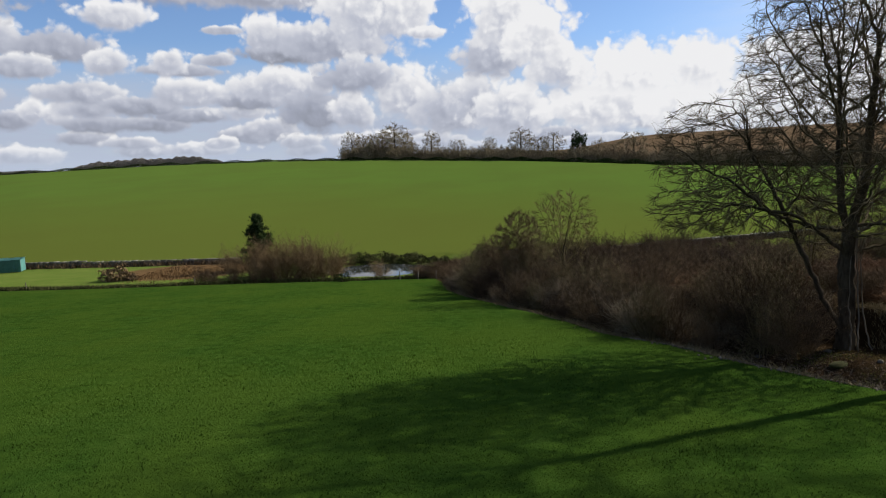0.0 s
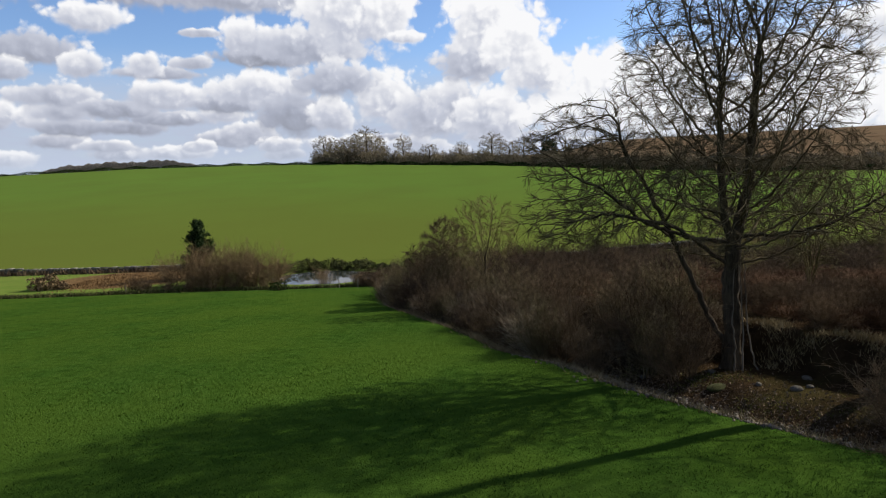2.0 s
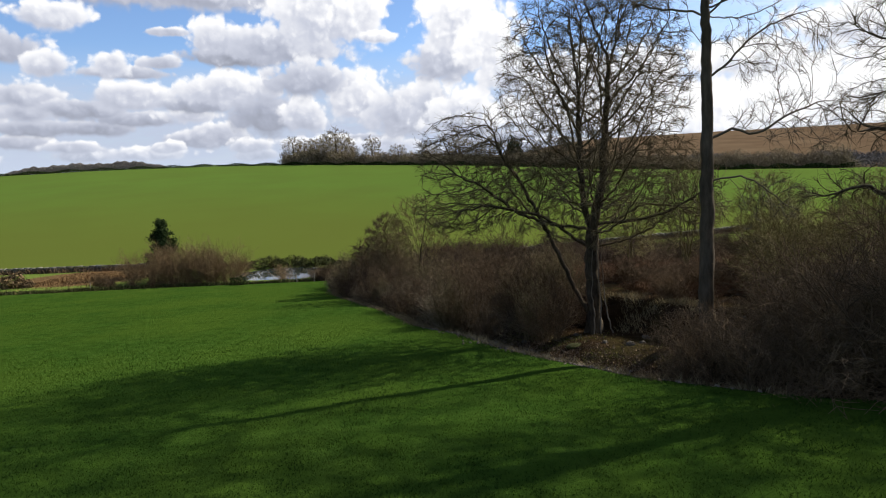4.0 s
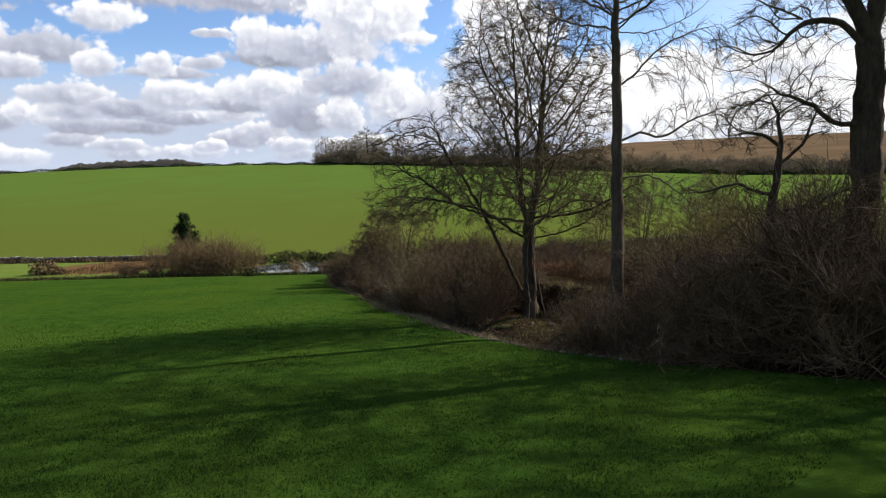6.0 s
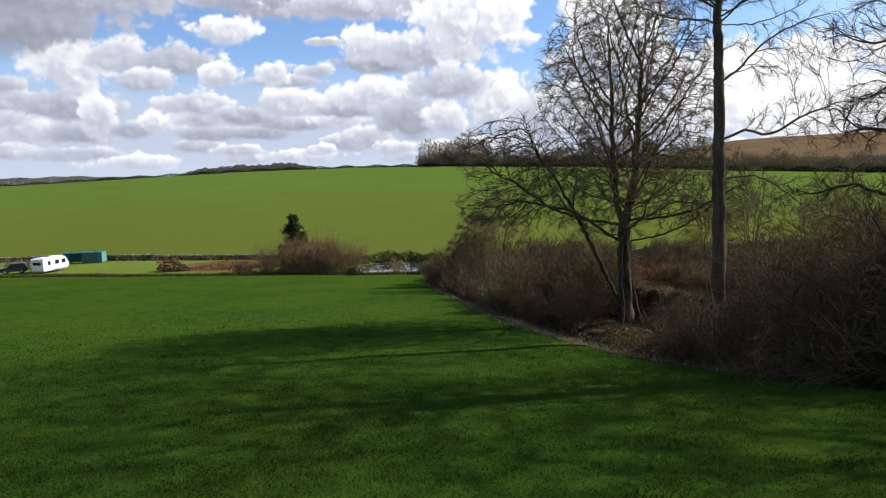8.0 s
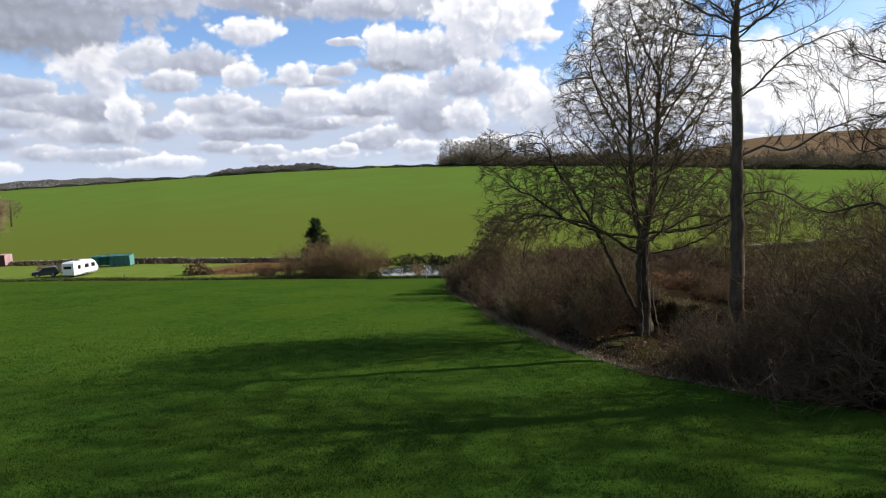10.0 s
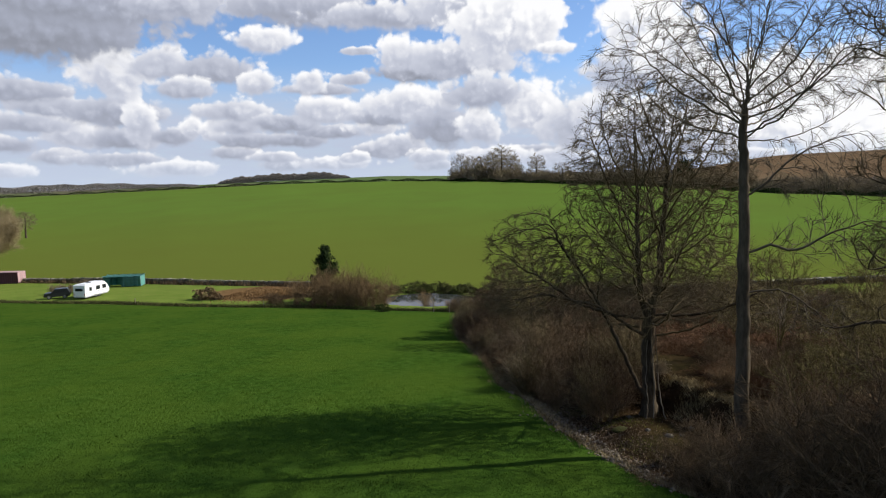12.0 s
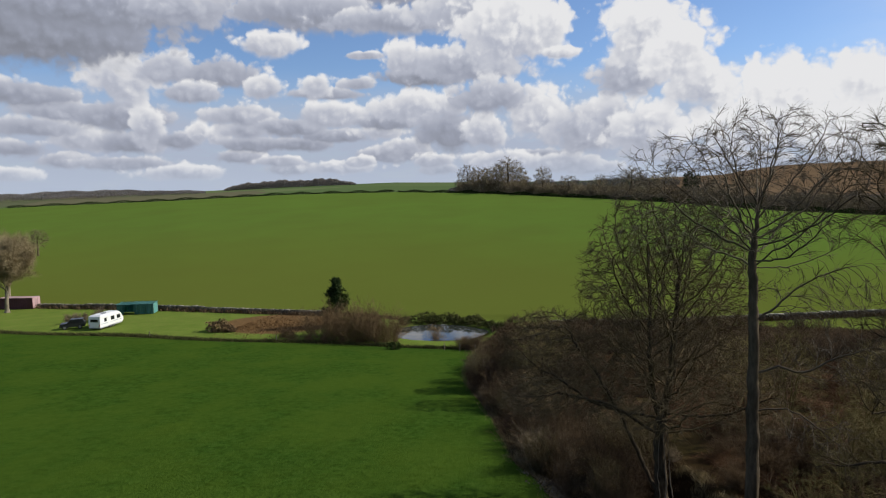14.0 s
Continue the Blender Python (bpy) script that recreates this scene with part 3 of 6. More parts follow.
def tree_thing(name, rng, base, trunk, limbs, spec, bark, twig, label, category="tree", trunk_sides=14, fine=(6, 0.6, 0.85, 0.0055, 0.0)):
    """trunk: a line in local metres; limbs: (height, azimuth, tilt, length, radius, wander, lift)."""
    root = new(name)
    root.empty_display_size = 0.5
    root.location = base
    v, f = tubes([trunk], trunk_sides)
    # root flare and an uneven bole
    c = np.hypot(v[:, 0], v[:, 1])
    flare = 1 + 0.55 * np.exp(-np.maximum(v[:, 2], 0) / 0.35) * (1 + 0.4 * np.sin(5 * np.arctan2(v[:, 1], v[:, 0])))
    turn = np.arctan2(v[:, 1], v[:, 0])
    lump = 1 + 0.06 * np.sin(v[:, 2] * 2.3 + 3 * turn) + 0.05 * np.sin(7 * turn + v[:, 2]) + 0.05 * np.sin(v[:, 2] * 5.1 + 2 * turn)
    axis_x = np.interp(v[:, 2], [p.z for p in trunk[0]], [p.x for p in trunk[0]])
    axis_y = np.interp(v[:, 2], [p.z for p in trunk[0]], [p.y for p in trunk[0]])
    v[:, 0] = axis_x + (v[:, 0] - axis_x) * flare * lump
    v[:, 1] = axis_y + (v[:, 1] - axis_y) * flare * lump
    part("trunk", v, f, bark, root)
    twigs = [[], [], [], []]
    for h, az, tilt, length, r, wander, lift in limbs:
        zs = [p.z for p in trunk[0]]
        k = np.searchsorted(zs, h) - 1
        k = int(np.clip(k, 0, len(zs) - 2))
        p = trunk[0][k].lerp(trunk[0][k + 1], (h - zs[k]) / max(zs[k + 1] - zs[k], 1e-6))
        line = limb_line(rng, p, tilted(az, tilt), length, r, 0.02, 10, wander, lift)
        lines = [line]
        if length > 7.3:
            for s in (3, 5):
                way = side_way(rng, (line[0][s + 1] - line[0][s]).normalized(), rng.uniform(0.5, 0.85))
                way.z = abs(way.z)
                lines.append(limb_line(rng, line[0][s], way, length * (0.8 - 0.08 * s), line[1][s] * 0.75, 0.018, 8, wander * 1.4, lift))
        for line in lines:
            lv, lf = tubes([line], 8)
            part("limb", lv, lf, bark, root)
            ramify(rng, line, 0, twigs, spec)
    big = twigs[0] + twigs[1]
    if big:
        bv, bf = tubes(big, 5)
        part("branchwork", bv, bf, twig, root, kind="stuff")
    if big:
        sv, sf = fringe(np.random.RandomState(rng.randrange(9999)), twigs[1] + twigs[0], *fine)
        part("crown", sv, sf, twig, root, "fine bare winter twigs", kind="stuff", smooth_faces=False)
    return tagged(root, label, category)


def straight_trunk(rng, height, r0, r1, wander=0.03, steps=14):
    return limb_line(rng, Vector((0, 0, -0.35)), Vector((0, 0, 1)), height + 0.35, r0, r1, steps, wander, 0.12)


def grown(rs, stems, volumes, count, step=0.3, reach=3.0, kill=0.5, lift=0.06, low=2.0):
    """A branching skeleton that fills volumes of air. stems: lines of local points, each starting on an earlier one;
    volumes: (x, y, z, rx, ry, rz, share). Returns points and the index of the point that each grows from."""
    pts, par = [], []
    for line in stems:
        line = [np.array(p, float) for p in line]
        prev = -1
        if pts:
            prev = int(np.argmin(np.linalg.norm(np.array(pts) - line[0], axis=1)))
        for a, b in zip(line, line[1:]):
            k = max(int(round(np.linalg.norm(b - a) / step)), 1)
            for i in range(0 if prev < 0 else 1, k + 1):
                pts.append(a + (b - a) * i / k + (rs.normal(size=3) * 0.03 if i < k else 0)); par.append(prev); prev = len(pts) - 1
    total = sum(v[6] for v in volumes)
    air = []
    for x, y, z, rx, ry, rz, share in volumes:
        n = int(count * share / total)
        u = rs.normal(size=(n, 3)); u /= np.linalg.norm(u, axis=1)[:, None]
        air.append(np.array([x, y, z]) + u * np.array([rx, ry, rz]) * (rs.uniform(0.02, 1, n) ** 0.4)[:, None])
    air = np.vstack(air)
    air = air[air[:, 2] > low]
    best, who = np.full(len(air), 1e9), np.zeros(len(air), int)
    fresh, sprung = 0, {}
    for _ in range(160):
        new_pts = np.array(pts[fresh:])
        if not len(new_pts):
            break
        d = (air ** 2).sum(1)[:, None] + (new_pts ** 2).sum(1)[None] - 2 * air @ new_pts.T
        j = d.argmin(1); dm = np.sqrt(np.maximum(d[np.arange(len(air)), j], 0))
        better = dm < best
        best[better], who[better] = dm[better], j[better] + fresh
        fresh = len(pts)
        live = best > kill
        air, best, who = air[live], best[live], who[live]
        pull = best < reach
        if not pull.any():
            break
        idx, inv = np.unique(who[pull], return_inverse=True)
        src = np.array([pts[i] for i in idx])
        w = air[pull] - src[inv]; w /= np.linalg.norm(w, axis=1)[:, None] + 1e-9
        way = np.zeros_like(src); np.add.at(way, inv, w)
        way /= np.linalg.norm(way, axis=1)[:, None] + 1e-9
        back = np.array([pts[i] - pts[par[i]] if par[i] >= 0 else np.array([0, 0, 1.0]) for i in idx])
        back /= np.linalg.norm(back, axis=1)[:, None] + 1e-9
        way = way + 0.9 * back + rs.normal(size=way.shape) * 0.1 + np.array([0, 0, lift])
        way /= np.linalg.norm(way, axis=1)[:, None] + 1e-9
        for i, p in zip(idx, src + way * step):
            if sprung.get(i, 0) < 3:
                sprung[i] = sprung.get(i, 0) + 1
                pts.append(p); par.append(int(i))
    return np.array(pts), np.array(par)


def wood_lines(rs, pts, par, base, tip):
    """Lines of a skeleton from the trunk outwards, with radii by the number of shoots that each point carries."""
    n = len(pts)
    flow, kids = np.zeros(n), [[] for _ in range(n)]
    for i in range(n - 1, -1, -1):
        if not kids[i]:
            flow[i] = 1.0
        if par[i] >= 0:
            flow[par[i]] += flow[i]; kids[par[i]].append(i)
    rad = tip * flow ** (math.log(base / tip) / math.log(max(flow.max(), 2)))
    lines, todo = [], [(-1, 0)]
    while todo:
        start, i = todo.pop()
        ids = [start] if start >= 0 else []
        r = [rad[i]] if start >= 0 else []
        while True:
            ids.append(i); r.append(rad[i])
            if not kids[i]:
                break
            ks = sorted(kids[i], key=lambda k: -flow[k])
            todo += [(i, k) for k in ks[1:]]
            i = ks[0]
        p = pts[ids].copy()
        if len(p) > 3:
            q = p.copy()
            for _ in range(2):
                q[1:-1] = 0.5 * q[1:-1] + 0.25 * (q[:-2] + q[2:])
            p = q + np.concatenate([[np.zeros(3)], rs.normal(size=(len(p) - 2, 3)) * 0.02, [np.zeros(3)]])
        lines.append((p, np.array(r)))
    return lines


def fan(rs, stem, count, h0, h1, volume, tilt0, tilt1, fill=0.92):
    """Limbs that leave a stem one above another and sweep out and up to the skin of a round crown."""
    line = np.array(stem, float)
    x, y, z, rx, ry, rz = volume
    out = []
    for k in range(count):
        t = (k + rs.uniform(0, 1)) / count
        h = h0 + (h1 - h0) * t
        p = np.array([np.interp(h, line[:, 2], line[:, i]) for i in range(2)] + [h])
        a, b = k * 2.39996 + rs.uniform(-0.3, 0.3), math.radians(tilt0 + (tilt1 - tilt0) * t + rs.uniform(-9, 9))
        d = np.array([math.cos(a) * math.sin(b), math.sin(a) * math.sin(b), math.cos(b)])
        # where the way out meets the crown's skin
        q, w = (p - (x, y, z)) / (rx, ry, rz), d / (rx, ry, rz)
        qa, qb, qc = w @ w, 2 * q @ w, q @ q - 1
        root2 = qb * qb - 4 * qa * qc
        reach = (-qb + math.sqrt(root2)) / (2 * qa) if root2 > 0 else 0
        if reach < 0.8:
            continue
        reach *= fill * rs.uniform(0.72, 1.0)
        sag = np.array([0, 0, -0.10 * reach])
        out.append([p, p + d * reach * 0.33 + sag * 0.8, p + d * reach * 0.66 + sag, p + d * reach])
    return out


def grown_tree(name, seed, base, stems, volumes, count, radius, bark, twig, label, category="tree", tip=0.011, limb=0.05, fine=(5, 0.55, 0.85, 0.0055, 0.0), flare=0.55, taper=0.0, slim=1.0, tuft=7, lumps=1.0, **growth):
    """A leafless tree: trunk and each limb by itself, thinner branchwork and end twigs joined."""
    rs = np.random.RandomState(seed)
    root = new(name)
    root.empty_display_size = 0.5
    root.location = base
    pts, par = grown(rs, stems, volumes, count, **growth)
    lines = wood_lines(rs, pts, par, radius, tip)
    p, r = lines[0]
    r = r * (1 - taper * np.clip(p[:, 2] / 12, 0, 1))
    sides = 18
    v, f = even_tubes(p[None], r[None], sides)
    c = np.repeat(p, sides, 0)
    out = v - c
    turn = np.arctan2(out[:, 1], out[:, 0])
    swell = 1 + flare * np.exp(-np.maximum(c[:, 2], 0) / 0.4) * (1 + 0.45 * np.sin(5 * turn)) + lumps * (0.07 * np.sin(c[:, 2] * 2.3 + 3 * turn) + 0.06 * np.sin(7 * turn + c[:, 2]) + 0.06 * np.sin(c[:, 2] * 5.1 + 2 * turn))
    part("trunk", c + out * swell[:, None], f, bark, root)
    thin, ends = [], []
    for p, r in lines[1:]:
        r = np.maximum(r * slim, tip * 0.8)
        if r[0] > limb and len(p) > 5:
            v, f = even_tubes(p[None], r[None], 9)
            part("limb", v, f, bark, root)
            ends.append((p[-tuft:], r[-tuft:]))
        elif len(p) > 1:
            thin.append((p, r))
            ends.append((p[-tuft:], r[-tuft:]))
    v, f = tubes([(p, r) for p, r in thin], 5)
    part("branchwork", v, f, twig, root, kind="stuff")
    v, f = fringe(rs, ends, *fine)
    part("crown", v, f, twig, root, "fine bare winter twigs", kind="stuff", smooth_faces=False)
    return tagged(root, label, category)


# ---- the tall hedgerow trees ----
rng = random.Random(11)
T1 = (15.2, 22.7)
stem_a = [(0, 0, -0.35), (-0.05, 0, 1.2), (-0.12, 0.02, 2.6), (-0.08, 0, 4.2), (0.3, -0.1, 5.8), (0.45, -0.05, 8.2), (0.62, 0.0, 10.8), (0.4, 0.1, 12.6)]
stem_b = [(-0.08, 0, 4.0), (-0.45, 0.05, 5.6), (-0.6, 0.0, 8.2), (-0.5, 0.2, 11.0)]
stem_c = [(-0.05, 0, 0.6), (-0.75, 0.35, 1.8), (-1.7, 0.4, 4.0), (-2.9, 0.2, 6.2), (-4.1, -0.1, 7.9)]
rs = np.random.RandomState(19)
head, skirt = (0, 0, 9.6, 3.8, 3.7, 4.9), (-0.3, 0, 5.8, 5.6, 4.6, 2.6)
stems = [stem_a, stem_b, stem_c, [(0.2, -0.08, 5.3), (-0.05, 0.4, 7.4), (-0.25, 0.7, 10.2)], [(0.3, -0.1, 5.8), (1.3, -0.6, 7.6), (2.2, -0.8, 9.6)],
         [(-0.1, 0, 3.4), (-2.2, -0.6, 4.9), (-4.4, -0.8, 5.4)], [(-0.08, 0, 4.0), (1.8, -0.4, 5.2), (3.6, -0.6, 5.0)]]
stems += fan(rs, stem_a, 13, 3.5, 5.8, skirt, 74, 60) + fan(rs, stem_a, 19, 5.0, 11.5, head, 58, 24) + fan(rs, stem_b, 21, 4.6, 10.4, head, 56, 26) + fan(rs, stem_c, 8, 3.6, 7.4, (-4.2, 0, 6.4, 2.9, 2.4, 2.7), 50, 30)
grown_tree("bare_tree", 11, (*T1, gz(*T1)), stems,
           [(0, 0, 9.8, 3.8, 3.7, 4.7, 1.0), (-0.4, 0, 6.0, 5.6, 4.4, 2.3, 0.5), (-4.9, -0.2, 7.2, 2.2, 2.0, 1.9, 0.2), (3.4, -0.5, 4.9, 1.8, 2.0, 1.0, 0.1), (-5.3, -0.6, 5.2, 2.0, 2.0, 1.0, 0.12)],
           13000, 0.27, BARK, TWIG, "tall leafless many-stemmed tree with grey-brown bark in the hedgerow", step=0.2, kill=0.26, reach=1.5, tuft=4, fine=(12, 0.4, 0.65, 0.0058, 0.04), low=3.4, lift=0.1, slim=0.8, limb=0.05, flare=0.4)

# paler than TWIG: sun on the high twigs, put into their colour
TWIG_TALL = twiggy("sunlit_twig_bark", (0.06, 0.048, 0.034), (0.23, 0.19, 0.135))
T2 = (18.0, 18.8)
pole = [(0, 0, -0.35), (0.0, 0, 3.5), (-0.08, 0, 7.5), (-0.16, 0, 11.2), (-0.05, 0.1, 12.6), (0.3, 0.2, 15.0)]
stems = [pole, [(-0.16, 0, 11.0), (0.7, -0.1, 11.6), (1.7, -0.2, 12.4), (2.8, -0.2, 13.8)], [(-0.12, 0, 11.5), (-1.5, 0.1, 12.9), (-3.4, 0.2, 14.4)], [(-0.1, 0, 12.0), (-0.8, -0.9, 13.8), (-1.4, -1.6, 15.6)],
         [(-0.1, 0, 8.9), (0.5, 0, 9.25), (1.2, -0.1, 10.1), (2.2, -0.1, 10.7), (3.6, -0.1, 11.1)],
         [(-0.08, 0, 6.8), (0.35, 0, 7.15), (0.8, 0, 7.25), (1.6, -0.1, 6.95), (2.5, -0.1, 7.6), (3.9, -0.1, 8.1)],
         [(-0.04, 0, 5.5), (0.9, 0, 5.7), (1.5, -0.1, 5.5), (2.4, -0.2, 4.8)], [(-0.1, 0, 9.8), (-0.2, 1.2, 11.0), (0.2, 2.4, 12.2)]]
stems += fan(rs, pole, 20, 10.8, 13.6, (-0.2, 0, 13.6, 5.3, 4.7, 3.3), 70, 22)
grown_tree("bare_tree", 12, (*T2, gz(*T2)), stems,
           [(-0.3, 0, 13.8, 5.2, 4.6, 2.5, 1.0), (0.3, 0, 14.3, 3.4, 3.2, 2.7, 0.35), (2.2, -0.1, 9.9, 2.0, 1.4, 1.3, 0.42), (3.0, -0.1, 7.5, 2.3, 1.3, 1.0, 0.36), (2.1, -0.2, 4.9, 1.4, 1.0, 0.9, 0.14), (-2.6, 0, 12.0, 2.6, 2.4, 1.2, 0.12)],
           5400, 0.26, BARK_TALL, TWIG_TALL, "tall straight leafless tree with a pale-streaked trunk", step=0.25, kill=0.36, reach=1.2, lift=0.2, tip=0.011, tuft=4, fine=(11, 0.45, 0.65, 0.0052, -0.03), low=3.6, flare=0.35, taper=0.4, slim=0.6, lumps=0.4)

T4 = (24.55, 14.6)
grown_tree("bare_tree", 13, (*T4, gz(*T4)),
           [[(0, 0, -0.35), (0, 0, 4.0), (-0.1, 0, 7.6), (0.1, 0, 9.2), (0.4, 0.1, 12.0)], [(-0.1, 0, 7.8), (-0.5, 0, 9.0), (-1.3, -0.1, 9.9), (-2.3, -0.1, 11.8)],
            [(-0.1, 0, 7.7), (-1.0, -0.1, 8.6), (-2.2, -0.1, 8.7), (-3.0, -0.1, 7.8)], [(-0.05, 0, 5.6), (-1.1, 0, 5.6), (-1.9, 0, 6.3), (-3.0, 0, 6.6)], [(0, 0, 6.4), (1.6, 0.4, 8.0), (3.0, 0.6, 10)]],
           [(-0.4, 0, 12.4, 5.0, 4.6, 3.6, 1.0), (-3.0, -0.1, 8.0, 2.0, 1.5, 1.2, 0.2), (-2.4, 0, 6.2, 1.8, 1.4, 1.0, 0.16), (2.4, 0.5, 9, 2.6, 2.4, 2.2, 0.25)],
           4600, 0.42, BARK, TWIG, "big leafless tree with a forked trunk and drooping branches", kill=0.42, reach=2.6, tip=0.011, fine=(20, 0.55, 0.75, 0.0055, -0.2), low=3.5, flare=0.3)

T3 = (22.0, 15.2)
grown_tree("small_bare_tree", 14, (*T3, gz(*T3)),
           [[(0, 0, -0.3), (-0.05, 0, 2.4), (0.1, 0, 4.2), (0.2, 0, 5.2)], [(0.2, 0, 5.2), (0.0, 0, 6.2), (-0.4, 0, 6.8)], [(0.1, 0, 4.4), (0.9, 0, 5.0), (1.3, 0, 6.2)], [(0.2, 0, 5.1), (-0.6, 0, 5.5), (-1.6, 0, 5.4)],
            [(0, 0, 3.4), (-1.2, -0.1, 3.9), (-2.2, 0, 3.6)], [(0, 0, 3.0), (1.2, 0, 3.1), (2.6, 0, 3.7)]],
           [(0, 0, 5.9, 2.2, 2.0, 1.2, 1.0), (-1.6, 0, 3.8, 1.6, 1.4, 0.7, 0.35), (2.0, 0, 3.7, 1.6, 1.4, 0.8, 0.35)],
           700, 0.15, BARK, TWIG, "small leafless tree rising out of brambles", kill=0.36, reach=1.8, step=0.2, fine=(18, 0.45, 0.85, 0.005, 0.0), low=2.4, flare=0.2)
# three unseen trees, added off to the right to shade the near pasture
shade_tree = None
for x, yy, turn in ((30.5, 8.5, 0), (36.5, 3.5, 140), (34.0, 13.0, 250)):
    if shade_tree:
        copy_thing(shade_tree, pose(x, yy, gz(x, yy), 0, 0, turn))
        continue
    shade_tree = grown_tree("bare_tree", 15, (x, yy, gz(x, yy)), [[(0, 0, -0.35), (0, 0, 4.0), (0.1, 0, 9.0), (0, 0, 12.0)]],
                                [(0, 0, 10.5, 5.6, 5.6, 4.8, 1.0)], 1700, 0.36, BARK, TWIG, "leafless tree out of view, added to shade the pasture", kill=0.8, reach=3.5, step=0.4, tip=0.016, fine=(22, 0.8, 0.8, 0.009, -0.05))
HAW = (8.4, 43.5)
bole = [(0, 0, -0.3), (0, 0, 2.2), (0.1, 0, 4.4)]
grown_tree("small_bare_tree", 16, (*HAW, gz(*HAW)), [bole] + fan(rs, bole, 30, 1.5, 3.6, (0, 0, 4.9, 2.4, 2.4, 2.7), 62, 8, 0.9),
           [(0, 0, 4.9, 2.4, 2.4, 2.6, 1.0)], 1500, 0.17, BARK, TWIG_LIT, "round-headed leafless tree standing in the hedge", kill=0.34, reach=0.9, step=0.25, tip=0.011, tuft=4, fine=(13, 0.4, 0.6, 0.008, 0.05), low=2.0, slim=0.5)


def sapling_clump(name, seed, x, y, height, width, count, twig, label, category, fine, stems=7, low=0.5, tip=0.01):
    """Several thin stems from one stool that fan out into a rounded fuzzy head."""
    r = random.Random(seed)
    lines = [[(0, 0, -0.2), (0, 0, 0.1), (0, 0, 0.3)]]
    for k in range(stems):
        a, w = k * 2.4 + r.uniform(-0.4, 0.4), width * 0.5 * (0.15 + 0.6 * (k % 4) / 3)
        lines.append([(0, 0, 0.2), (math.cos(a) * w * 0.45, math.sin(a) * w * 0.45, height * 0.35), (math.cos(a) * w, math.sin(a) * w, height * r.uniform(0.6, 0.75))])
    return grown_tree(name, seed, (x, y, gz(x, y)), lines, [(0, 0, height * 0.58, width / 2, width / 2, height * 0.42, 1.0)], count, 0.06, twig, twig, label, category,
                      tip=tip, slim=0.8, fine=fine, kill=0.3, reach=1.8, step=0.22, low=low, flare=0.1)


sapling_clump("tall_bush", 80, 5.9, 48.0, 6.4, 3.6, 2200, SCRUB, "tall rounded leafless brown bush in the hedge", "bush", (24, 0.45, 0.8, 0.008, 0.05), low=1.5)
sapling_clump("tall_bush", 81, 4.3, 51.5, 4.6, 3.4, 900, SCRUB, "rounded leafless brown bush in the hedge", "bush", (16, 0.5, 0.8, 0.011, 0.05))
for k, (x, yy, h, w) in enumerate(((22.6, 31.0, 6.4, 3.4), (26.4, 30.0, 5.8, 3.6), (30.5, 27.5, 5.4, 3.8), (21.6, 37.0, 5.2, 3.4), (22.6, 23.2, 3.8, 3.0), (25.0, 25.6, 4.4, 3.2), (24.6, 21.8, 3.6, 3.0), (27.8, 24.4, 4.2, 3.4))):
    sapling_clump("young_tree", 82 + k, x, yy, h, w, 900, TWIG_LIT, "clump of slender leafless olive-brown saplings on the bank", "sapling", (14, 0.6, 0.7, 0.007, -0.12), low=1.2)
for k, (x, yy, h, w) in enumerate(((19.6, 18.0, 2.4, 2.4), (21.4, 19.4, 2.8, 2.6), (23.6, 19.2, 3.0, 2.8))):
    sapling_clump("olive_bush", 95 + k, x, yy, h, w, 600, TWIG_LIT, "low leafless olive-green bush beside the tall tree", "bush", (14, 0.35, 0.8, 0.006, 0.0), low=0.3, tip=0.008)


# ---- shrubs and hedge ----
def shrub_model(name, seed, height, spread, stems, spec, stem_mat, twig_mat, label, category="shrub", lift=0.03, fine=(8, 0.45, 0.85, 0.0045, 0.06)):
    r = random.Random(seed)
    lines, twigs = [], [[], [], []]
    for k in range(stems):
        a, t = r.uniform(0, 360), r.uniform(2, 62) * spread
        s = Vector((r.gauss(0, 0.22), r.gauss(0, 0.22), -0.15)) * height * 0.4
        s.z = -0.15
        line = limb_line(r, s, tilted(a, t), height * r.uniform(0.65, 1.05), 0.005 * height + 0.005, 0.006, 6, 0.1, lift)
        lines.append(line)
        ramify(r, line, 0, twigs, spec)
    root = new(name)
    root.empty_display_size = 0.3
    v, f = tubes(lines, 5)
    part("stem_growth", v, f, stem_mat, root, kind="stuff")
    v, f = joined([tubes(twigs[0] + twigs[1] + twigs[2], 3), fringe(np.random.RandomState(seed), twigs[0] + twigs[1], *fine)])
    part("crown", v, f, twig_mat, root, kind="stuff", smooth_faces=False)
    return tagged(root, label, category)


dense = [(12, 0.5, 0.75, 0.16, 0.04, 0.007)]
denser = [(13, 0.55, 0.85, 0.2, 0.02, 0.006)]
SCRUB_DARK = twiggy("blackthorn_twig", (0.03, 0.02, 0.014), (0.115, 0.078, 0.05))
SCRUB_OLIVE = twiggy("mossy_twig", (0.07, 0.056, 0.028), (0.23, 0.185, 0.095))
hedge_models = [shrub_model("hedge_shrub", 30 + k, 3.0, 1.0, 22, dense, mat, mat, label, "hedge shrub") for k, (mat, label) in enumerate((
    (SCRUB, "bare brown hawthorn shrub in the field hedge"), (SCRUB_DARK, "dark bare blackthorn shrub in the field hedge"), (SCRUB_OLIVE, "bare olive-brown mossy shrub in the field hedge")))]
bramble_models = [shrub_model("bramble_bush", 40 + k, 2.0, 1.3, 26, denser, SCRUB, SCRUB, "dense dark tangle of leafless brambles", "bramble") for k in range(2)]
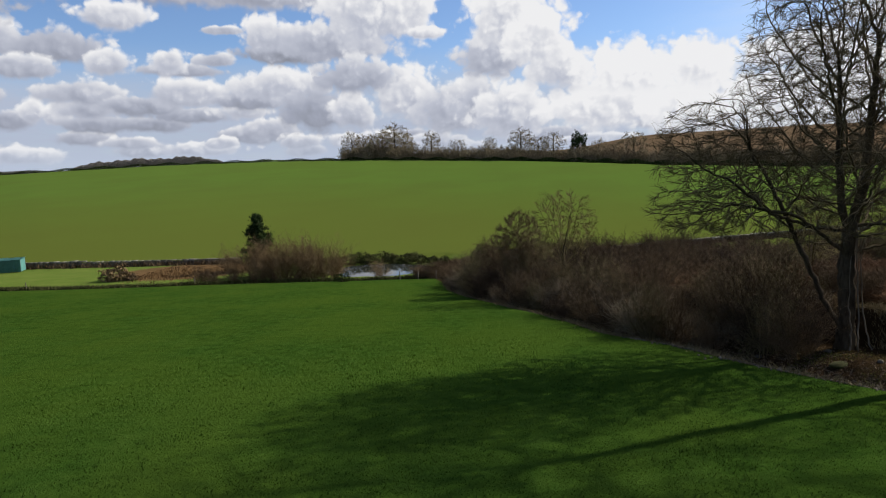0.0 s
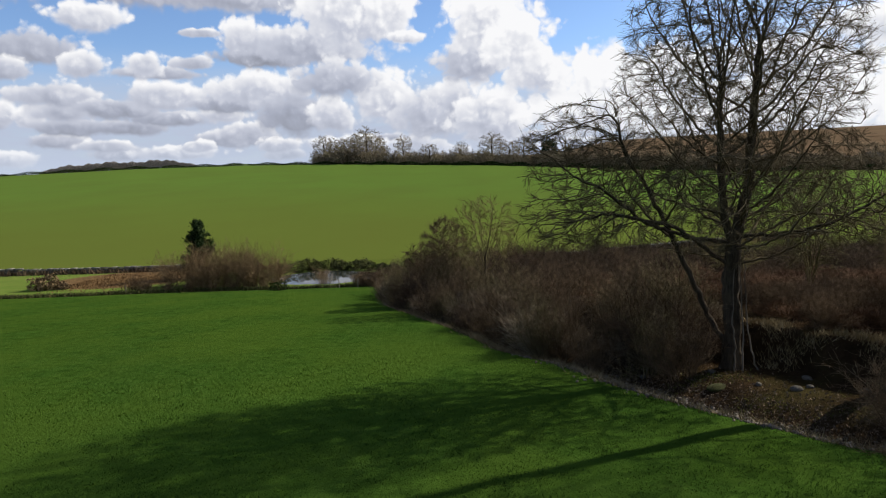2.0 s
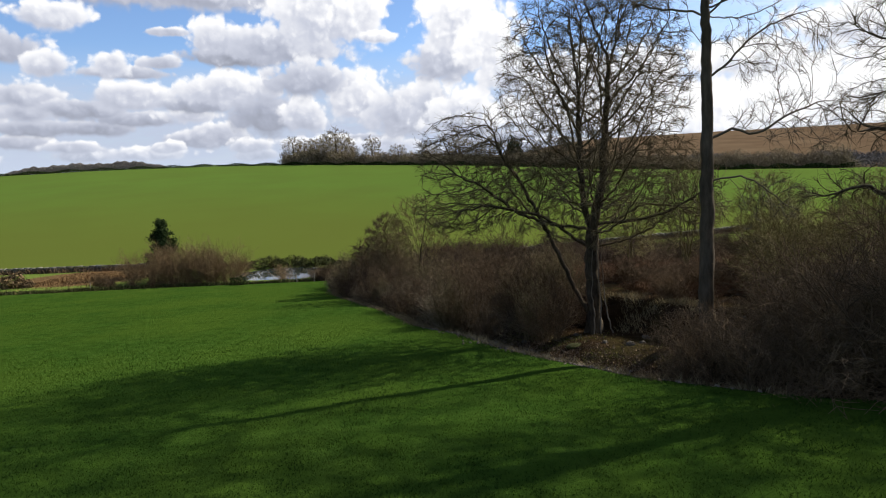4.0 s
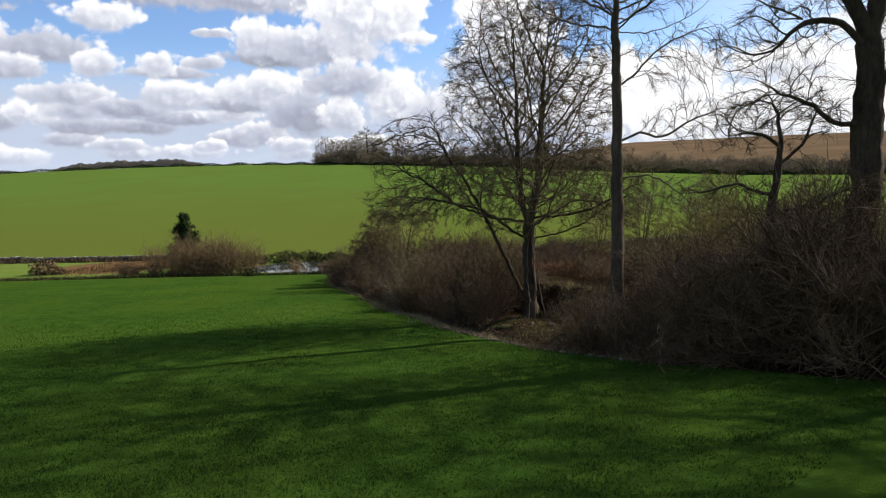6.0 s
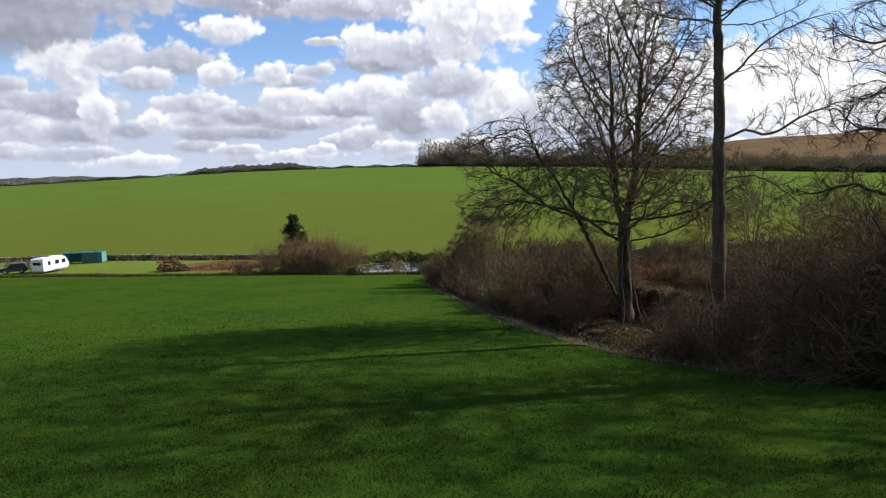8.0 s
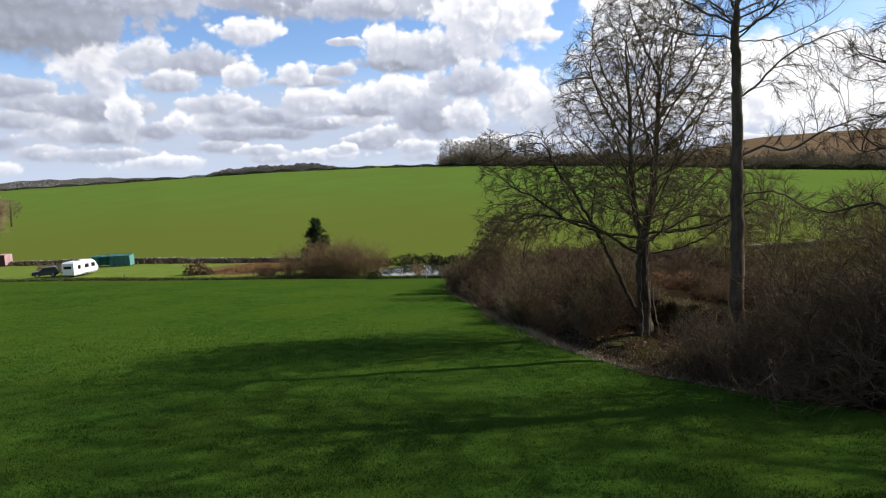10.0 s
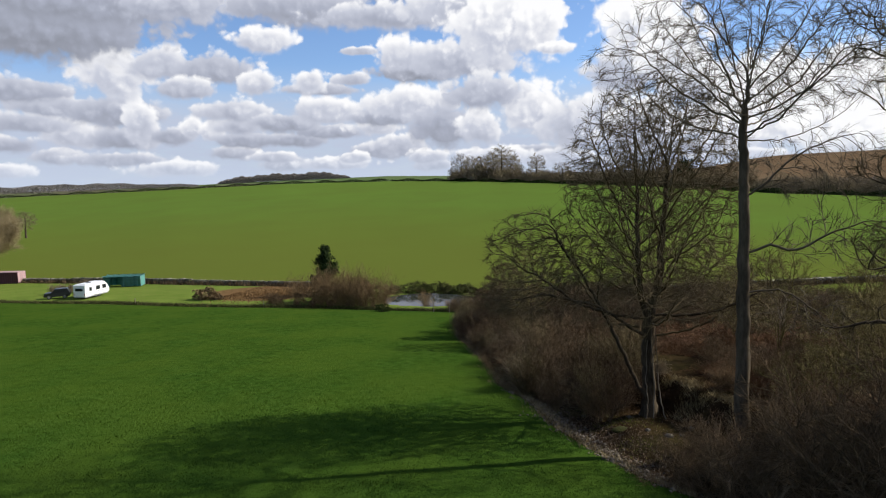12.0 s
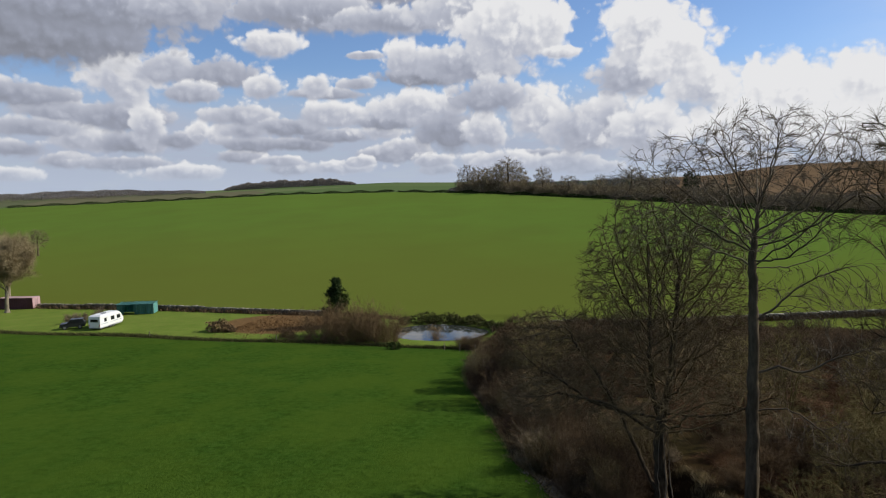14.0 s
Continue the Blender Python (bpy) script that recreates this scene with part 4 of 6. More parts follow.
pale_models = [shrub_model("dead_shrub", 50 + k, 1.4, 1.0, 18, dense, SCRUB_PALE, SCRUB_PALE, "pale dead stems of last year's growth", "dead shrub") for k in range(2)]
willow_models = [shrub_model("willow_bush", 60 + k, 4.2, 1.0, 30, dense, WILLOW, WILLOW, "leafless yellow-brown willow bush by the pond", "willow") for k in range(2)]
for group in (hedge_models, bramble_models, pale_models, willow_models):
    for ob in group:
        ob["parked"] = 1


def plant(model, x, y, scale, turn=None, group="", tall=1.0):
    turn = rng.uniform(0, 360) if turn is None else turn
    if model.get("parked"):
        del model["parked"]
        ob = model
        ob.matrix_basis = pose(x, y, gz(x, y) - 0.05, 0, 0, turn)
    else:
        ob = copy_thing(model, pose(x, y, gz(x, y) - 0.05, 0, 0, turn))
    ob.scale = (scale, scale, scale * tall)
    if group:
        ob["group"] = group
    return ob


rng = random.Random(23)
for k in range(34):
    plant(rng.choice(bramble_models), rng.uniform(18.8, 26.5), rng.uniform(24.0, 31.5), rng.uniform(0.45, 0.75), group="brambles on the bank")
rng = random.Random(21)
y = 24.6
while y < 63:
    big = table(y, [24, 30, 38, 44, 50, 55, 62], [0.85, 0.95, 0.95, 1.0, 1.1, 0.9, 0.8])
    for d, k in ((0.9, 0.8), (2.6, 1.0), (4.4, 1.0)):
        plant(rng.choice(hedge_models), edge(y) + d + rng.uniform(-0.7, 0.8), y + rng.uniform(-0.9, 0.9), big * k * rng.uniform(0.5, 1.3), group="field hedge", tall=rng.uniform(0.85, 1.2))
    y += 1.7
for x, yy, s in ((6.0, 47.0, 1.2), (5.2, 49.5, 1.2), (10.5, 41.0, 1.2), (11.4, 45.5, 1.2), (13.3, 22.3, 0.72), (12.7, 23.3, 0.8), (13.7, 24.1, 0.95), (13.1, 25.2, 1.2), (14.3, 26.2, 1.25)):
    plant(rng.choice(hedge_models), x, yy, s, group="field hedge")
for x, yy, s in ((15.9, 14.9, 1.0), (17.2, 13.7, 1.3), (18.6, 12.6, 1.6), (20.4, 12.0, 1.9), (22.4, 11.0, 2.0), (18.4, 15.4, 1.4), (20.2, 14.2, 1.9), (22.6, 13.2, 2.1),
                 (24.6, 10.4, 2.1), (25.6, 12.8, 2.1), (28, 9, 2.2), (16.6, 16.4, 0.9), (23.5, 16, 1.6), (27.5, 14.5, 1.8), (31, 8, 2.0), (30.5, 12, 2.0)):
    plant(rng.choice(bramble_models), x, yy, s, group="bramble thicket")
BRACKEN = twiggy("dead_bracken", (0.052, 0.029, 0.016), (0.18, 0.098, 0.05))
bracken_models = [shrub_model("bracken_clump", 70 + k, 1.0, 1.3, 22, dense, BRACKEN, BRACKEN, "low rust-brown clump of dead bracken", "bracken", fine=(6, 0.35, 0.9, 0.006, -0.05)) for k in range(2)]
for ob in bracken_models:
    ob["parked"] = 1
for k in range(420):
    yy = 19 + 69 * rng.random() ** 0.85
    xx = edge(yy) + rng.uniform(6.3, 10 + 0.72 * yy)
    if math.hypot(xx - T1[0], yy - T1[1]) < 2.5 or math.hypot(xx - T2[0], yy - T2[1]) < 2:
        continue
    deep = xx - edge(yy)
    if deep > 8 and yy < 66 and rng.random() < 0.9:
        plant(rng.choice(bracken_models), xx, yy, rng.uniform(1.0, 2.0), group="bracken on the bank", tall=rng.uniform(0.35, 0.7))
    else:
        plant(rng.choice(bramble_models + hedge_models[:2]), xx, yy, rng.uniform(0.6, 1.2) * (1 if yy > 30 else 0.6), group="scrub on the bank")
for x, yy in ((12.6, 25.6), (13.6, 26.4), (12.2, 27.0), (16.0, 26.0), (13.0, 24.3)):
    plant(rng.choice(pale_models), x, yy, rng.uniform(0.5, 0.8), group="dead growth under the trees")
for k in range(16):
    yy = rng.uniform(25, 60)
    plant(rng.choice(pale_models), edge(yy) + rng.uniform(0.6, 4.5), yy, rng.uniform(0.9, 1.7), group="dead growth in the hedge")

# valley floor
for x, yy, s in ((-15.2, 72.6, 1.2), (-17.6, 73.4, 1.22), (-20.4, 74.0, 1.15), (-23.4, 74.5, 1.05), (-16.6, 75.6, 1.25), (-19.4, 76.0, 1.25), (-22.4, 76.6, 1.2), (-13.4, 73.2, 0.95), (-25.8, 75.4, 0.9), (-18.6, 72.6, 0.95), (-14.6, 75, 1.1), (-21.8, 72.8, 0.9)):
    plant(rng.choice(willow_models), x, yy, s, group="willows by the pond")
for x, yy, s in ((-29.0, 73.5, 0.85), (-27.0, 72.2, 0.7), (-24.4, 71.6, 0.6), (-22, 71.4, 0.6), (-19.5, 71.2, 0.55), (-17.2, 71.2, 0.5), (-3.4, 71.0, 0.85), (-1.4, 70.6, 0.9), (0.6, 70.2, 1.0), (2.4, 70.8, 1.2), (-1.9, 69.7, 0.95), (-0.3, 69.2, 1.0), (-3.0, 70.4, 0.8), (3.6, 68.0, 1.2), (2.2, 66, 1.0), (1.8, 64, 1.0)):
    plant(rng.choice(bramble_models), x, yy, s, group="brambles by the pond")
plant(willow_models[0], -8.7, 79.3, 0.62, 40, tall=1.15)["group"] = "willows by the pond"


# ---- water ----
def pond_surface():
    mat, n, l, b = principled("pond_water", 0.04, 0.5)
    b.inputs["Base Color"].default_value = (0.03, 0.035, 0.03, 1)
    tc = n.new("ShaderNodeTexCoord")
    bump_node(n, l, b, noise_node(n, l, tc.outputs["Object"], 1.6, 4), 0.06, 0.05)
    bm = bmesh.new()
    vs = [bm.verts.new((-9.3 + 6.9 * math.cos(a) * (1 + 0.05 * math.sin(5 * a)), 83.5 + 5.5 * math.sin(a) * (1 + 0.06 * math.cos(3 * a)), -5.22)) for a in np.linspace(0, 2 * math.pi, 60, endpoint=False)]
    bm.faces.new(vs)
    me = bpy.data.meshes.new("pond")
    bm.to_mesh(me); bm.free()
    me.materials.append(mat)
    tagged(new("pond", me), "still pond mirroring the pale sky", "pond", kind="structure")


pond_surface()


def box_bm(bm, x0, x1, y0, y1, z0, z1):
    r = bmesh.ops.create_cube(bm, size=1)
    for v in r["verts"]:
        v.co = Vector((x0 + (v.co.x + 0.5) * (x1 - x0), y0 + (v.co.y + 0.5) * (y1 - y0), z0 + (v.co.z + 0.5) * (z1 - z0)))
    return r["verts"]


def bm_part(name, bm, mat, parent, label="", bevel=0.0):
    if bevel:
        bmesh.ops.bevel(bm, geom=bm.edges[:], offset=bevel, segments=2, affect="EDGES", profile=0.5)
    bmesh.ops.recalc_face_normals(bm, faces=bm.faces[:])
    me = bpy.data.meshes.new(name)
    bm.to_mesh(me); bm.free()
    me.materials.append(mat)
    ob = new(name, me)
    ob.parent = parent
    return tagged(ob, label)


def plain(name, colour, rough=0.5, metal=0.0, vary=0.12, scale=6):
    lo, hi = tuple(c * (1 - vary) for c in colour), tuple(min(c * (1 + vary), 0.95) for c in colour)
    return grained(name, lo, hi, scale, rough, 0.08, 0.004, 0.4, metal=metal)


WHITE = plain("white_panel", (0.78, 0.78, 0.76), 0.35, vary=0.05)
DARK_GLASS = plain("dark_window", (0.02, 0.022, 0.025), 0.08)
RUBBER = plain("rubber", (0.025, 0.025, 0.025), 0.8)
CAR_PAINT = plain("dark_car_paint", (0.022, 0.024, 0.026), 0.25)
TARP = plain("green_sheeting", (0.09, 0.25, 0.22), 0.6, vary=0.25, scale=2)
MAROON = plain("maroon_steel", (0.085, 0.025, 0.034), 0.6, vary=0.25, scale=3)
# paler than MAROON, for the container's roof and +x end
PALE_STEEL = plain("pale_pink_steel", (0.42, 0.27, 0.27), 0.6, vary=0.2, scale=3)
STEEL = plain("grey_steel", (0.3, 0.3, 0.3), 0.4, metal=0.8)


# ---- evergreens and leafy clumps ----
def leaf_cloud(rs, n, centre, radii, size):
    """Small leaf blades over and inside an uneven ellipsoid."""
    u = rs.normal(size=(n, 3))
    u /= np.linalg.norm(u, axis=1)[:, None]
    lump = 1 + 0.22 * np.sin(u[:, 0] * 4 + 1) * np.sin(u[:, 1] * 5) + 0.15 * np.sin(u[:, 2] * 7 + u[:, 0] * 3)
    p = np.array(centre) + u * np.array(radii) * (rs.uniform(0.45, 1.0, n) ** 0.5 * lump)[:, None]
    return leaf_quads(rs, p, size)


def leaf_quads(rs, p, size):
    n = len(p)
    a = rs.normal(size=(n, 3)); a /= np.linalg.norm(a, axis=1)[:, None]
    b = np.cross(a, rs.normal(size=(n, 3))); b /= np.linalg.norm(b, axis=1)[:, None] + 1e-9
    s = size * rs.uniform(0.6, 1.4, n)[:, None]
    v = np.stack([p - a * s, p + b * s * 0.45, p + a * s, p - b * s * 0.45], 1).reshape(-1, 3)
    return v, np.arange(n * 4).reshape(-1, 4)


def conifer(x, y, height, width, label, count=9000):
    rs = np.random.RandomState(5)
    root = new("conifer"); root.location = (x, y, gz(x, y))
    r = random.Random(8)
    v, f = tubes([limb_line(r, Vector((0, 0, -0.2)), Vector((0, 0, 1)), height * 0.95, 0.16, 0.03, 10, 0.01, 0.1)], 8)
    part("trunk", v, f, BARK, root)
    boughs, pts = [], []
    for k in range(70):
        h = height * (0.2 + 0.78 * (k / 70) ** 0.9)
        le = width * 0.5 * (1.08 - h / height) ** 0.75 * r.uniform(0.6, 1.2)
        line = limb_line(r, Vector((0, 0, h)), tilted(r.uniform(0, 360), r.uniform(60, 85)), le, 0.03, 0.01, 5, 0.08, 0.02)
        boughs.append(line)
        q = np.array([list(p) for p in line[0]])
        m = count // 70
        t = rs.uniform(0.15, 1.0, m) * 5
        i = np.minimum(t.astype(int), 4)
        c = q[i] + (q[i + 1] - q[i]) * (t - i)[:, None]
        pts.append(c + rs.normal(size=(m, 3)) * np.array([0.22, 0.22, 0.16]))
    v, f = tubes(boughs, 4)
    part("bough_growth", v, f, BARK, root, kind="stuff")
    v, f = leaf_quads(rs, np.vstack(pts), 0.13)
    part("foliage", v, f, NEEDLE, root, "dark green needles", kind="stuff", smooth_faces=False)
    return tagged(root, label, "conifer")


conifer(-25.1, 83.0, 7.3, 5.4, "dark green conifer standing above the willows")


def leafy_bush(name, x, y, radii, mat, label, seed, n=900, size=0.1, category="bush", group="", lift=0.75):
    rs = np.random.RandomState(seed)
    v, f = leaf_cloud(rs, n, (0, 0, radii[2] * lift), radii, size)
    v[:, 2] = np.maximum(v[:, 2], -0.1)
    root = new(name); root.location = (x, y, gz(x, y))
    part("foliage", v, f, mat, root, kind="stuff", smooth_faces=False)
    r = random.Random(seed)
    lines = [limb_line(r, Vector((0, 0, -0.1)), tilted(r.uniform(0, 360), r.uniform(5, 60)), radii[2] * 1.2, 0.03, 0.01, 4, 0.1, 0.02) for _ in range(9)]
    v, f = tubes(lines, 4)
    part("stem_growth", v, f, SCRUB, root, kind="stuff")
    return tagged(root, label, category, group)


RUSH = twiggy("rush_blade", (0.03, 0.035, 0.012), (0.11, 0.11, 0.04))
STRAW = twiggy("dry_grass", (0.14, 0.105, 0.05), (0.36, 0.29, 0.16))
for k, (x, y, s) in enumerate(((-16.0, 88.0, 0.9), (-14.2, 89.4, 1.1), (-12.0, 90.0, 1.0), (-10.0, 90.2, 1.2), (-8.0, 90.0, 0.9), (-6.2, 89.6, 1.0), (-4.2, 88.8, 0.9), (-2.4, 87.6, 0.8), (-13, 91.3, 1.3), (-9, 91.5, 1.0), (-5.5, 91.2, 1.0), (-1.0, 86.5, 0.8))):
    leafy_bush("pondside_bush", x, y, (1.2 * s, 0.9 * s, 0.75 * s), RUSH, "low dark green bush on the far bank of the pond", 100 + k, 800, 0.12, group="bushes behind the pond")
leafy_bush("low_bush", -11.3, 67.6, (0.95, 0.6, 0.55), IVY, "small dark bush at the foot of the pasture", 130, 700, 0.09)
leafy_bush("ivy_clump", 3.1, 57.2, (0.8, 0.8, 1.0), IVY, "dark ivy-covered stub at the end of the hedge", 131, 900, 0.09, lift=2.6)
leafy_bush("brush_heap", -40.9, 76.6, (1.9, 1.3, 0.95), WILLOW, "heap of cut brown brushwood on the meadow", 132, 1500, 0.16)
leafy_bush("brush_heap", -38.9, 76.4, (0.8, 0.7, 0.45), WILLOW, "small heap of brown brushwood", 133, 500, 0.14)


# ---- grasses ----
def blades(name, pts, heights, width, mat, label, rs, lean=0.5):
    n = len(pts)
    a = rs.uniform(0, 2 * math.pi, n)
    side = np.column_stack([np.cos(a), np.sin(a), np.zeros(n)]) * (width * rs.uniform(0.6, 1.4, n))[:, None]
    tilt = rs.normal(size=(n, 2)) * lean
    top = pts + np.column_stack([tilt[:, 0] * heights, tilt[:, 1] * heights, heights])
    v = np.stack([pts - side, pts + side, top], 1).reshape(-1, 3)
    ob = new(name, quick_mesh(name, v, np.arange(3 * n).reshape(-1, 3), mat))
    return tagged(ob, label, "grass", kind="stuff")


def grass_material():
    mat, n, l, b = principled("grass_blade", 0.8, 0.05)
    geo = n.new("ShaderNodeNewGeometry")
    patch = noise_node(n, l, geo.outputs["Position"], 1.5, 5, 0.65)
    broad = noise_node(n, l, geo.outputs["Position"], 0.3, 3)
    tone = n.new("ShaderNodeMath"); tone.operation = "MULTIPLY_ADD"; tone.inputs[1].default_value = 0.1
    l.new(geo.outputs["Random Per Island"], tone.inputs[0]); l.new(patch, tone.inputs[2])
    c = ramp_node(n, l, tone.outputs[0], (0.36, (0.012, 0.028, 0.005)), (0.56, (0.032, 0.068, 0.010)), (0.78, (0.075, 0.125, 0.02)))
    c = mix_node(n, l, ramp_node(n, l, broad, (0.4, (0, 0, 0)), (0.7, (0.45, 0.45, 0.45))), c, (0.052, 0.086, 0.011))
    l.new(c, b.inputs["Base Color"])
    # thin blades let the light through
    thin, both = n.new("ShaderNodeBsdfTranslucent"), n.new("ShaderNodeMixShader")
    both.inputs[0].default_value = 0.45
    l.new(c, thin.inputs["Color"]); l.new(b.outputs[0], both.inputs[1]); l.new(thin.outputs[0], both.inputs[2])
    l.new(both.outputs[0], n["Material Output"].inputs["Surface"])
    return mat


GRASS = grass_material()
rs = np.random.RandomState(77)
n = 260000
ra = 4.0 + 34.0 * rs.uniform(0, 1, n) ** 1.15
aa = np.radians(rs.uniform(-52, 50, n))
gx, gy = 8.0 + ra * np.sin(aa), -4.0 + ra * np.cos(aa)
clump = wobble(gx, gy, 0.9) * 0.5 + wobble(gy + 40, gx, 2.6) * 0.5
keep = (rs.uniform(0, 1, n) > smooth(14, 37, ra)) & (gx < edge(gy) - 0.1 + rs.uniform(-0.3, 0.3, n)) & (clump + rs.uniform(-0.6, 0.6, n) > -0.35)
gx, gy, clump = gx[keep], gy[keep], clump[keep]
blades("pasture_grass", np.column_stack([gx, gy, land(gx, gy) - 0.01]), (0.035 + 0.045 * np.clip(clump + 0.3, 0, 1.5)) * rs.uniform(0.6, 1.4, len(gx)), 0.012, GRASS,
       "short tufted green pasture grass", rs)

# rough strip along the bottom of the pasture and the meadow's rushes
n = 26000
sx = rs.uniform(-82, -1, n)
sy = 70.6 + 0.35 * rs.normal(size=n) + 0.6 * np.sin(sx * 0.21)
keep = wobble(sx, sy, 5) + rs.uniform(-0.8, 0.8, n) > -0.25
sx, sy = sx[keep], sy[keep]
blades("rough_grass", np.column_stack([sx, sy, land(sx, sy)]), rs.uniform(0.15, 0.5, len(sx)), 0.05, RUSH, "strip of long dark grass along the field's foot", rs)
n = 3500
sx, sy = -34.5 + 5.5 * rs.uniform(-1, 1, n), 82 + 4 * rs.normal(size=n)
blades("dry_rushes", np.column_stack([sx, sy, land(sx, sy)]), rs.uniform(0.1, 0.3, n), 0.05, twiggy("rust_rush", (0.12, 0.07, 0.03), (0.26, 0.16, 0.07)), "patch of rust-brown dead rushes", rs)
n = 4200
sy = rs.uniform(17, 30, n); sx = edge(sy) + 6.3 + 0.25 * rs.normal(size=n) + 0.5 * np.sin(sy * 1.9)
blades("dry_grass", np.column_stack([sx, sy, land(sx, sy)]), rs.uniform(0.08, 0.3, n), 0.012, STRAW, "fringe of straw-coloured dead grass along the bank", rs, 0.6)
n = 6000
sy = rs.uniform(12, 62, n); sx = edge(sy) + 0.1 + 0.35 * rs.normal(size=n)
blades("dry_grass", np.column_stack([sx, sy, land(sx, sy)]), rs.uniform(0.08, 0.3, n), 0.012, STRAW, "thin pale dead grass along the hedge foot", rs, 0.7)


# ---- leaf litter and stones at the field's edge ----
def stone_mesh(name, seed, mat):
    r = random.Random(seed)
    bm = bmesh.new()
    bmesh.ops.create_icosphere(bm, subdivisions=2, radius=1)
    k = Vector((r.uniform(1, 3), r.uniform(1, 3), r.uniform(1, 3)))
    for v in bm.verts:
        v.co *= 1 + 0.28 * noise.noise(v.co * 1.3 + k) + 0.1 * noise.noise(v.co * 3.1 + k)
        v.co.z *= 0.62
    me = bpy.data.meshes.new(name)
    bm.to_mesh(me); bm.free()
    me.materials.append(mat)
    me.shade_smooth()
    return me


STONE = grained("grey_stone", (0.045, 0.04, 0.03), (0.17, 0.15, 0.12), 5, 0.9, 0.6, 0.03)
MOSS = grained("moss", (0.02, 0.022, 0.007), (0.075, 0.075, 0.022), 9, 0.95, 0.9, 0.03)
stones = [stone_mesh("boulder", 200 + k, STONE) for k in range(3)]
r = random.Random(4)
for x, y, s in ((14.3, 22.3, 0.16), (15.6, 19.6, 0.2), (16.1, 19.8, 0.14), (17.2, 19.0, 0.18), (18.9, 18.0, 0.16), (13.2, 22.6, 0.11), (12.4, 23.4, 0.14), (16.6, 20.8, 0.18), (14.9, 20.4, 0.14)):
    ob = new("boulder", stones[r.randrange(3)])
    s *= 0.85
    ob.matrix_world = pose(x, y, gz(x, y) + 0.15 * s, 0, 0, r.uniform(0, 360)) @ Matrix.Diagonal((s, s * 0.8, s, 1))
    tagged(ob, "grey boulder half sunk in leaf litter under the trees", "boulder", "boulders under the trees")
mound = new("moss_mound", stone_mesh("moss_mound", 260, MOSS))
mound.matrix_world = pose(14.0, 20.9, gz(14.0, 20.9) - 0.05, 0, 0, 20) @ Matrix.Diagonal((0.55, 0.3, 0.16, 1))
tagged(mound, "low yellow-green mossy hummock by the tree", "moss")
# mossy patches and a band of pale stones at the grass edge
n = 9000
sy = rs.uniform(17.5, 26, n); sx = edge(sy) + 2.4 + 0.9 * rs.normal(size=n)
keep = wobble(sx, sy, 2.2) + rs.uniform(-0.3, 0.3, n) > 0.1
sx, sy = sx[keep], sy[keep]
blades("moss_patch", np.column_stack([sx, sy, land(sx, sy) - 0.01]), rs.uniform(0.02, 0.07, len(sx)), 0.02, twiggy("moss_tuft", (0.05, 0.055, 0.012), (0.17, 0.165, 0.04)), "yellow-green moss and short grass under the trees", rs, 1.0)
cube = np.array([(a, b, c) for a in (-1, 1) for b in (-1, 1) for c in (-1, 1)], float)
quad = np.array([(0, 1, 3, 2), (4, 6, 7, 5), (0, 4, 5, 1), (2, 3, 7, 6), (0, 2, 6, 4), (1, 5, 7, 3)])
n = 4200
sy = rs.uniform(12.5, 27, n); sx = edge(sy) + 0.55 + 0.5 * rs.normal(size=n)
keep = wobble(sx, sy, 1.6) + rs.uniform(-0.7, 0.7, n) > 0.15
sx, sy = sx[keep], sy[keep]
n = len(sx)
size = 0.012 + 0.04 * rs.uniform(0, 1, n) ** 2
turn = rs.normal(size=(n, 3, 3)); turn = np.linalg.qr(turn)[0]
v = np.einsum("nij,kj->nki", turn, cube * np.array([1.2, 0.9, 0.6])) * size[:, None, None] + np.column_stack([sx, sy, land(sx, sy) + 0.01])[:, None, :]
f = (quad[None] + 8 * np.arange(n)[:, None, None]).reshape(-1, 4)
tagged(new("pebbles", quick_mesh("pebbles", v.reshape(-1, 3), f, twiggy("pebble", (0.07, 0.058, 0.045), (0.32, 0.27, 0.215)))), "band of pale stones along the edge of the grass", "pebbles", kind="stuff")


def fallen_branch(x, y, turn, length):
    r = random.Random(17)
    main = limb_line(r, Vector((0, 0, 0.9)), Vector((0.5, 0, -0.6)), length, 0.045, 0.02, 8, 0.18, 0.02)
    tw = [[], []]
    ramify(r, main, 0, tw, [(5, 0.45, 0.8, 0.2, -0.02, 0.012)])
    root = new("broken_branch")
    root.matrix_world = pose(x, y, gz(x, y), 0, 0, turn)
    v, f = tubes([main], 7)
    part("bough", v, f, PALE_WOOD, root)
    v, f = tubes(tw[0], 5)
    part("side_shoot", v, f, PALE_WOOD, root, kind="stuff")
    tagged(root, "pale barkless broken branch leaning on the trunk", "branch")


PALE_WOOD = grained("barkless_wood", (0.085, 0.066, 0.046), (0.24, 0.2, 0.15), 12, 0.9, 0.5, 0.01, stretch=(1, 1, 0.2))
fallen_branch(13.2, 24.0, 160, 1.2)


